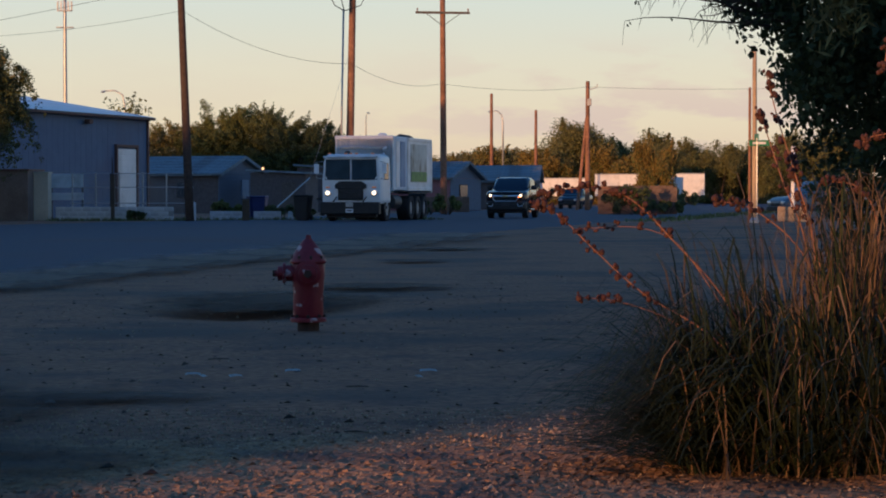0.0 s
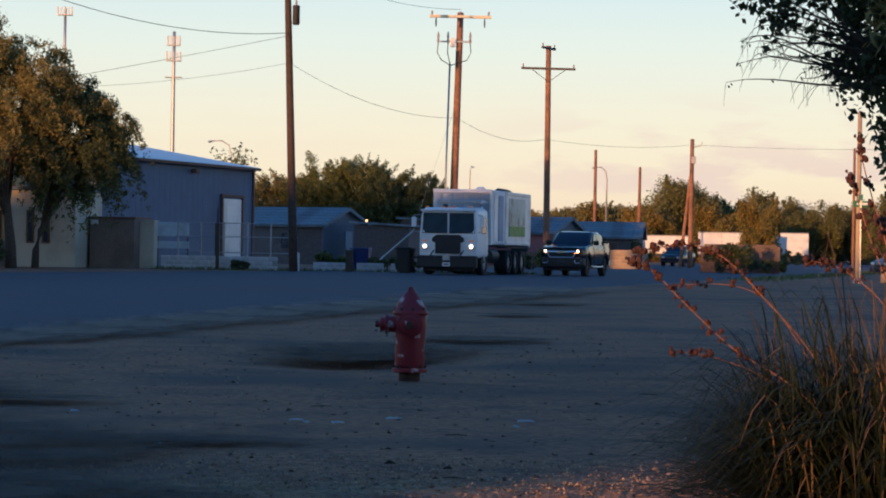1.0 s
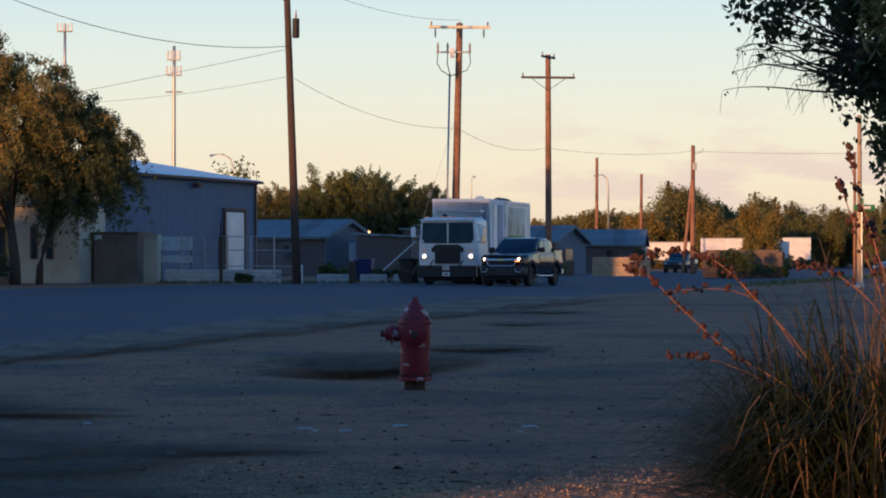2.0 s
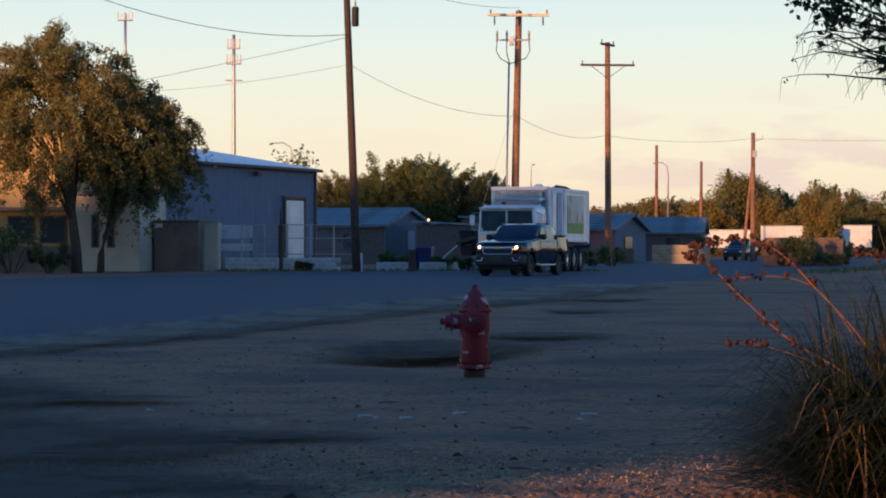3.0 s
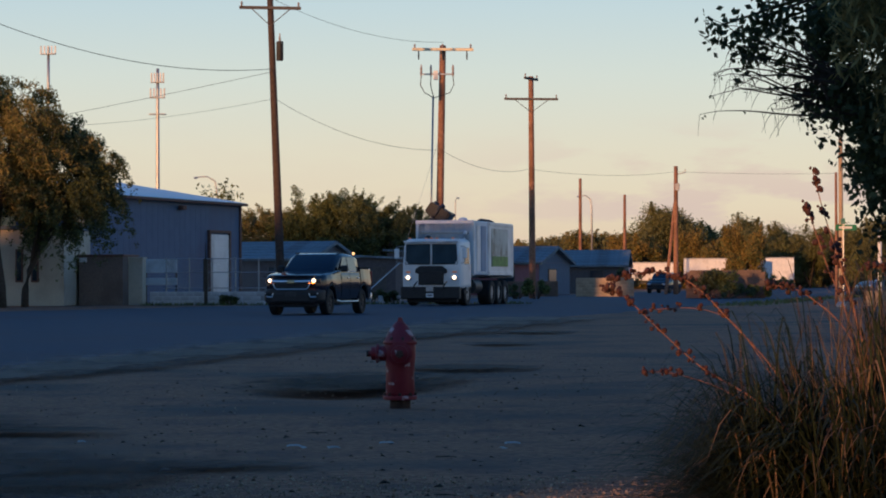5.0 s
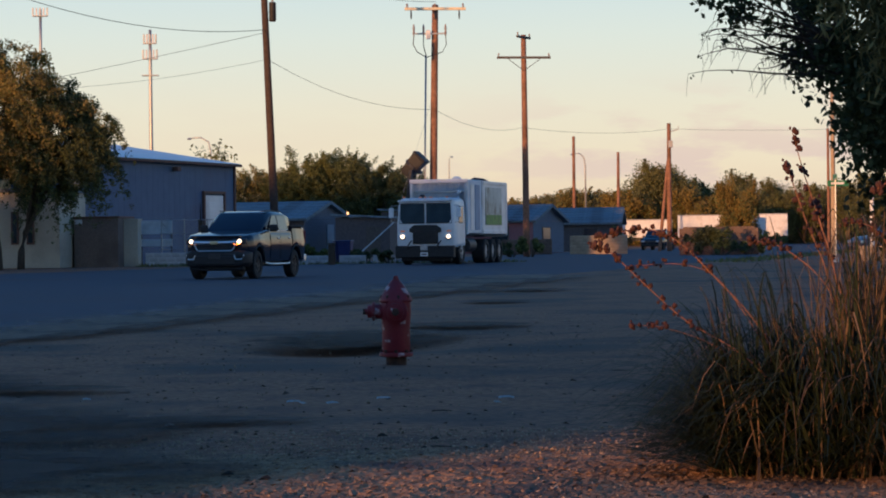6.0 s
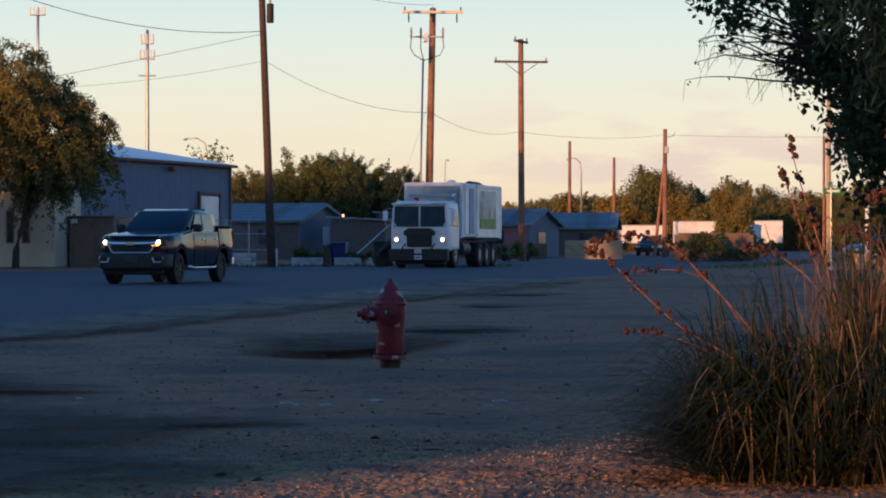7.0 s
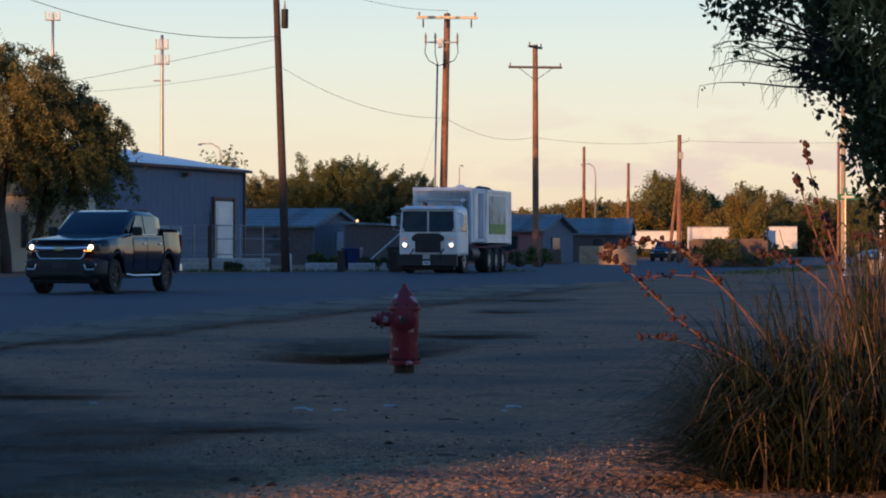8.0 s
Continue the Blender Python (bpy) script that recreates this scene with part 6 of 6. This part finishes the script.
def parked_car(name, at, label, paint, h=1.6, length=4.6, group=""):
    c = thing(name, label, "car", at)
    k = h / 1.6
    rows = [
        (0.0, [(0.62, 0.35), (0.78, 0.5), (0.8, 0.7), (0.66, 0.80)]),
        (0.3, [(0.8, 0.3), (0.9, 0.5), (0.9, 0.85), (0.76, 0.95)]),
        (1.2, [(0.8, 0.3), (0.92, 0.5), (0.92, 0.95), (0.8, 1.03)]),
        (length - 0.4, [(0.8, 0.3), (0.92, 0.5), (0.92, 1.0), (0.8, 1.08)]),
        (length, [(0.72, 0.4), (0.85, 0.55), (0.86, 0.95), (0.76, 1.02)]),
    ]
    b = rounded(part("body", hull(rows), paint, c), 0.05)
    top = [(1.05, [(0.78, 0.98), (0.77, 1.0), (0.76, 1.02)]), (1.85, [(0.82, 1.0), (0.70, 1.5 * k), (0.56, 1.56 * k)]),
           (length - 1.2, [(0.82, 1.0), (0.70, 1.53 * k), (0.56, 1.6 * k)]), (length - 0.3, [(0.8, 1.03), (0.74, 1.2), (0.6, 1.25)])]
    r = rounded(part("cabin", hull(top), paint, c), 0.04)
    part("windscreen", quad((-0.7, 1.10, 1.06), (0.7, 1.10, 1.06), (0.62, 1.78, 1.46 * k), (-0.62, 1.78, 1.46 * k)), M_screen, r)
    for s in (-1, 1):
        part("side_window", quad((s * 0.83, 1.75, 1.08), (s * 0.83, length - 1.0, 1.1), (s * 0.74, length - 1.3, 1.45 * k), (s * 0.74, 1.95, 1.45 * k)), M_glass, r)
        part("headlight", box((0.3, 0.1, 0.13), (s * 0.62, 0.02, 0.72), 0.03), M_chrome, c)
        part("mirror", box((0.18, 0.1, 0.13), (s * 0.98, 1.6, 1.1), 0.03), paint, c)
        for y in (0.85, length - 0.9):
            road_wheel(c, s * 0.80, y, 0.33, 0.22, 5)
    part("grille", box((0.8, 0.05, 0.14), (0, -0.01, 0.62), 0.02), M_plastic, c)
    part("bumper", box((1.6, 0.16, 0.2), (0, 0.02, 0.42), 0.04), M_plastic, c)
    return c


M_silver = material("silver_car_paint", (0.10, 0.115, 0.14), (0.14, 0.155, 0.18), 0.3, 3, 0.0, spec=0.8)
parked_car("parked_car", pose(17.0, 186, 0, 0, 0, -20), "dark blue parked car facing along the road", M_paint, 1.65)
parked_car("parked_car", pose(0.1785 * 112, 112, 0, 0, 0, -70), "silver-blue parked car by the tan wall", M_silver, 1.75, 4.7)

pickup, pickup_wheels = pickup_truck()
refuse, refuse_wheels, lift_arm, gripper = garbage_truck()
cart = trash_can(Matrix(), M_plastic, "black wheeled bin held by the truck's arm")


# ---- movement ----
def roll_rows(rows, wheel, r):
    """Turn a wheel by the way that its vehicle goes; many small turns."""
    base = wheel.matrix_basis.copy()
    out, gone = [], 0.0
    for i, (t, m) in enumerate(rows):
        if i:
            a, b = rows[i - 1], rows[i]
            step = (b[1].translation - a[1].translation).length
            n = max(1, int(step / r / 1.0) + 1)
            for k in range(1, n + 1):
                out.append((a[0] + (b[0] - a[0]) * k / n, base @ Matrix.Rotation((gone + step * k / n) / r, 4, "X")))
            gone += step
        else:
            out.append((t, base.copy()))
    return out


def motions():
    # (seconds, x, y, heading) of the front
    way = [(0.0, 7.07, 109.0, 12), (1.0, 4.51, 99.0, 16), (1.75, 2.45, 93.2, 19), (2.5, 0.55, 87.5, 19), (3.0, -0.60, 84.2, 19), (3.5, -1.68, 81.0, 18), (4.2, -3.0, 76.3, 16), (5.5, -5.22, 67.5, 15),
           (6.0, -5.95, 64.2, 14.5), (6.5, -6.64, 61.0, 14), (7.0, -7.30, 57.9, 13.5), (7.5, -7.85, 54.8, 13.5), (8.0, -8.37, 51.6, 13.5)]
    rows = [(t, pose(x, y, 0.028, 0, 0, -a)) for t, x, y, a in way]
    walk(pickup, rows)
    for w in pickup_wheels:
        walk(w, roll_rows(rows, w, 0.39))
    way = [(0.0, 0.02, 97.2, 15), (0.6, -0.12, 96.7, 15), (1.2, -0.24, 96.3, 15), (2.2, -0.34, 96.0, 15), (2.6, -0.35, 95.97, 15), (6.6, -0.35, 95.97, 15), (7.0, -0.40, 95.8, 15), (7.5, -0.50, 95.4, 15), (8.0, -0.62, 94.9, 15)]
    rows = [(t, pose(x, y, 0.028, 0, 0, -a)) for t, x, y, a in way]
    walk(refuse, rows)
    for w in refuse_wheels:
        walk(w, roll_rows(rows, w, 0.52))
    # the bin in the truck's space: seconds, x and z of its middle, tilt
    lift = [(0.0, -2.45, 0.55, 0), (2.6, -2.45, 0.55, 0), (3.1, -2.42, 1.5, 2), (3.5, -2.25, 2.85, 12), (3.7, -1.9, 3.5, 45), (3.9, -1.2, 4.05, 82), (4.1, -0.7, 4.06, 108), (4.2, -0.55, 3.98, 118), (4.7, -0.45, 3.84, 120),
            (5.3, -0.45, 3.80, 130), (5.5, -0.42, 3.86, 122), (5.7, -0.45, 3.80, 128), (5.9, -0.9, 4.2, 66), (6.1, -1.55, 3.85, 30), (6.3, -2.1, 3.0, 10), (6.5, -2.35, 2.1, 4), (6.8, -2.45, 0.9, 0), (7.0, -2.45, 0.55, 0), (8.0, -2.45, 0.55, 0)]
    stand = pose(-0.35, 95.97, 0.028, 0, 0, -15)
    grip_rows, arm_rows, bin_rows = [], [], []
    for t, x, z, a in lift:
        s, c = math.sin(radians(a)), math.cos(radians(a))
        m = pose(x, 3.0, z, 0, a, 0)
        bin_rows.append((t, stand @ m @ pose(0, 0, -0.53)))
        if t < 2.6:
            grip_rows.append((t, pose(-1.75, 2.75, 0.9)))
            arm_rows.append((t, pose(-1.4, 2.5, 1.6, 0, -160, 0)))
            continue
        if t > 7.4:
            grip_rows.append((t, pose(-1.75, 2.75, 0.9)))
            arm_rows.append((t, pose(-1.4, 2.5, 1.6, 0, -160, 0)))
            continue
        grip_rows.append((t, m @ pose(0, 0, -0.05)))
        arm_rows.append((t, pose(-1.4, 2.5, 1.6 + 0.35 * max(0.0, z - 1.6), 0, math.degrees(math.atan2(x + 1.4, z - (1.6 + 0.35 * max(0.0, z - 1.6)))), 0)))
    walk(cart, bin_rows)
    walk(gripper, grip_rows)
    walk(lift_arm, arm_rows)


motions()
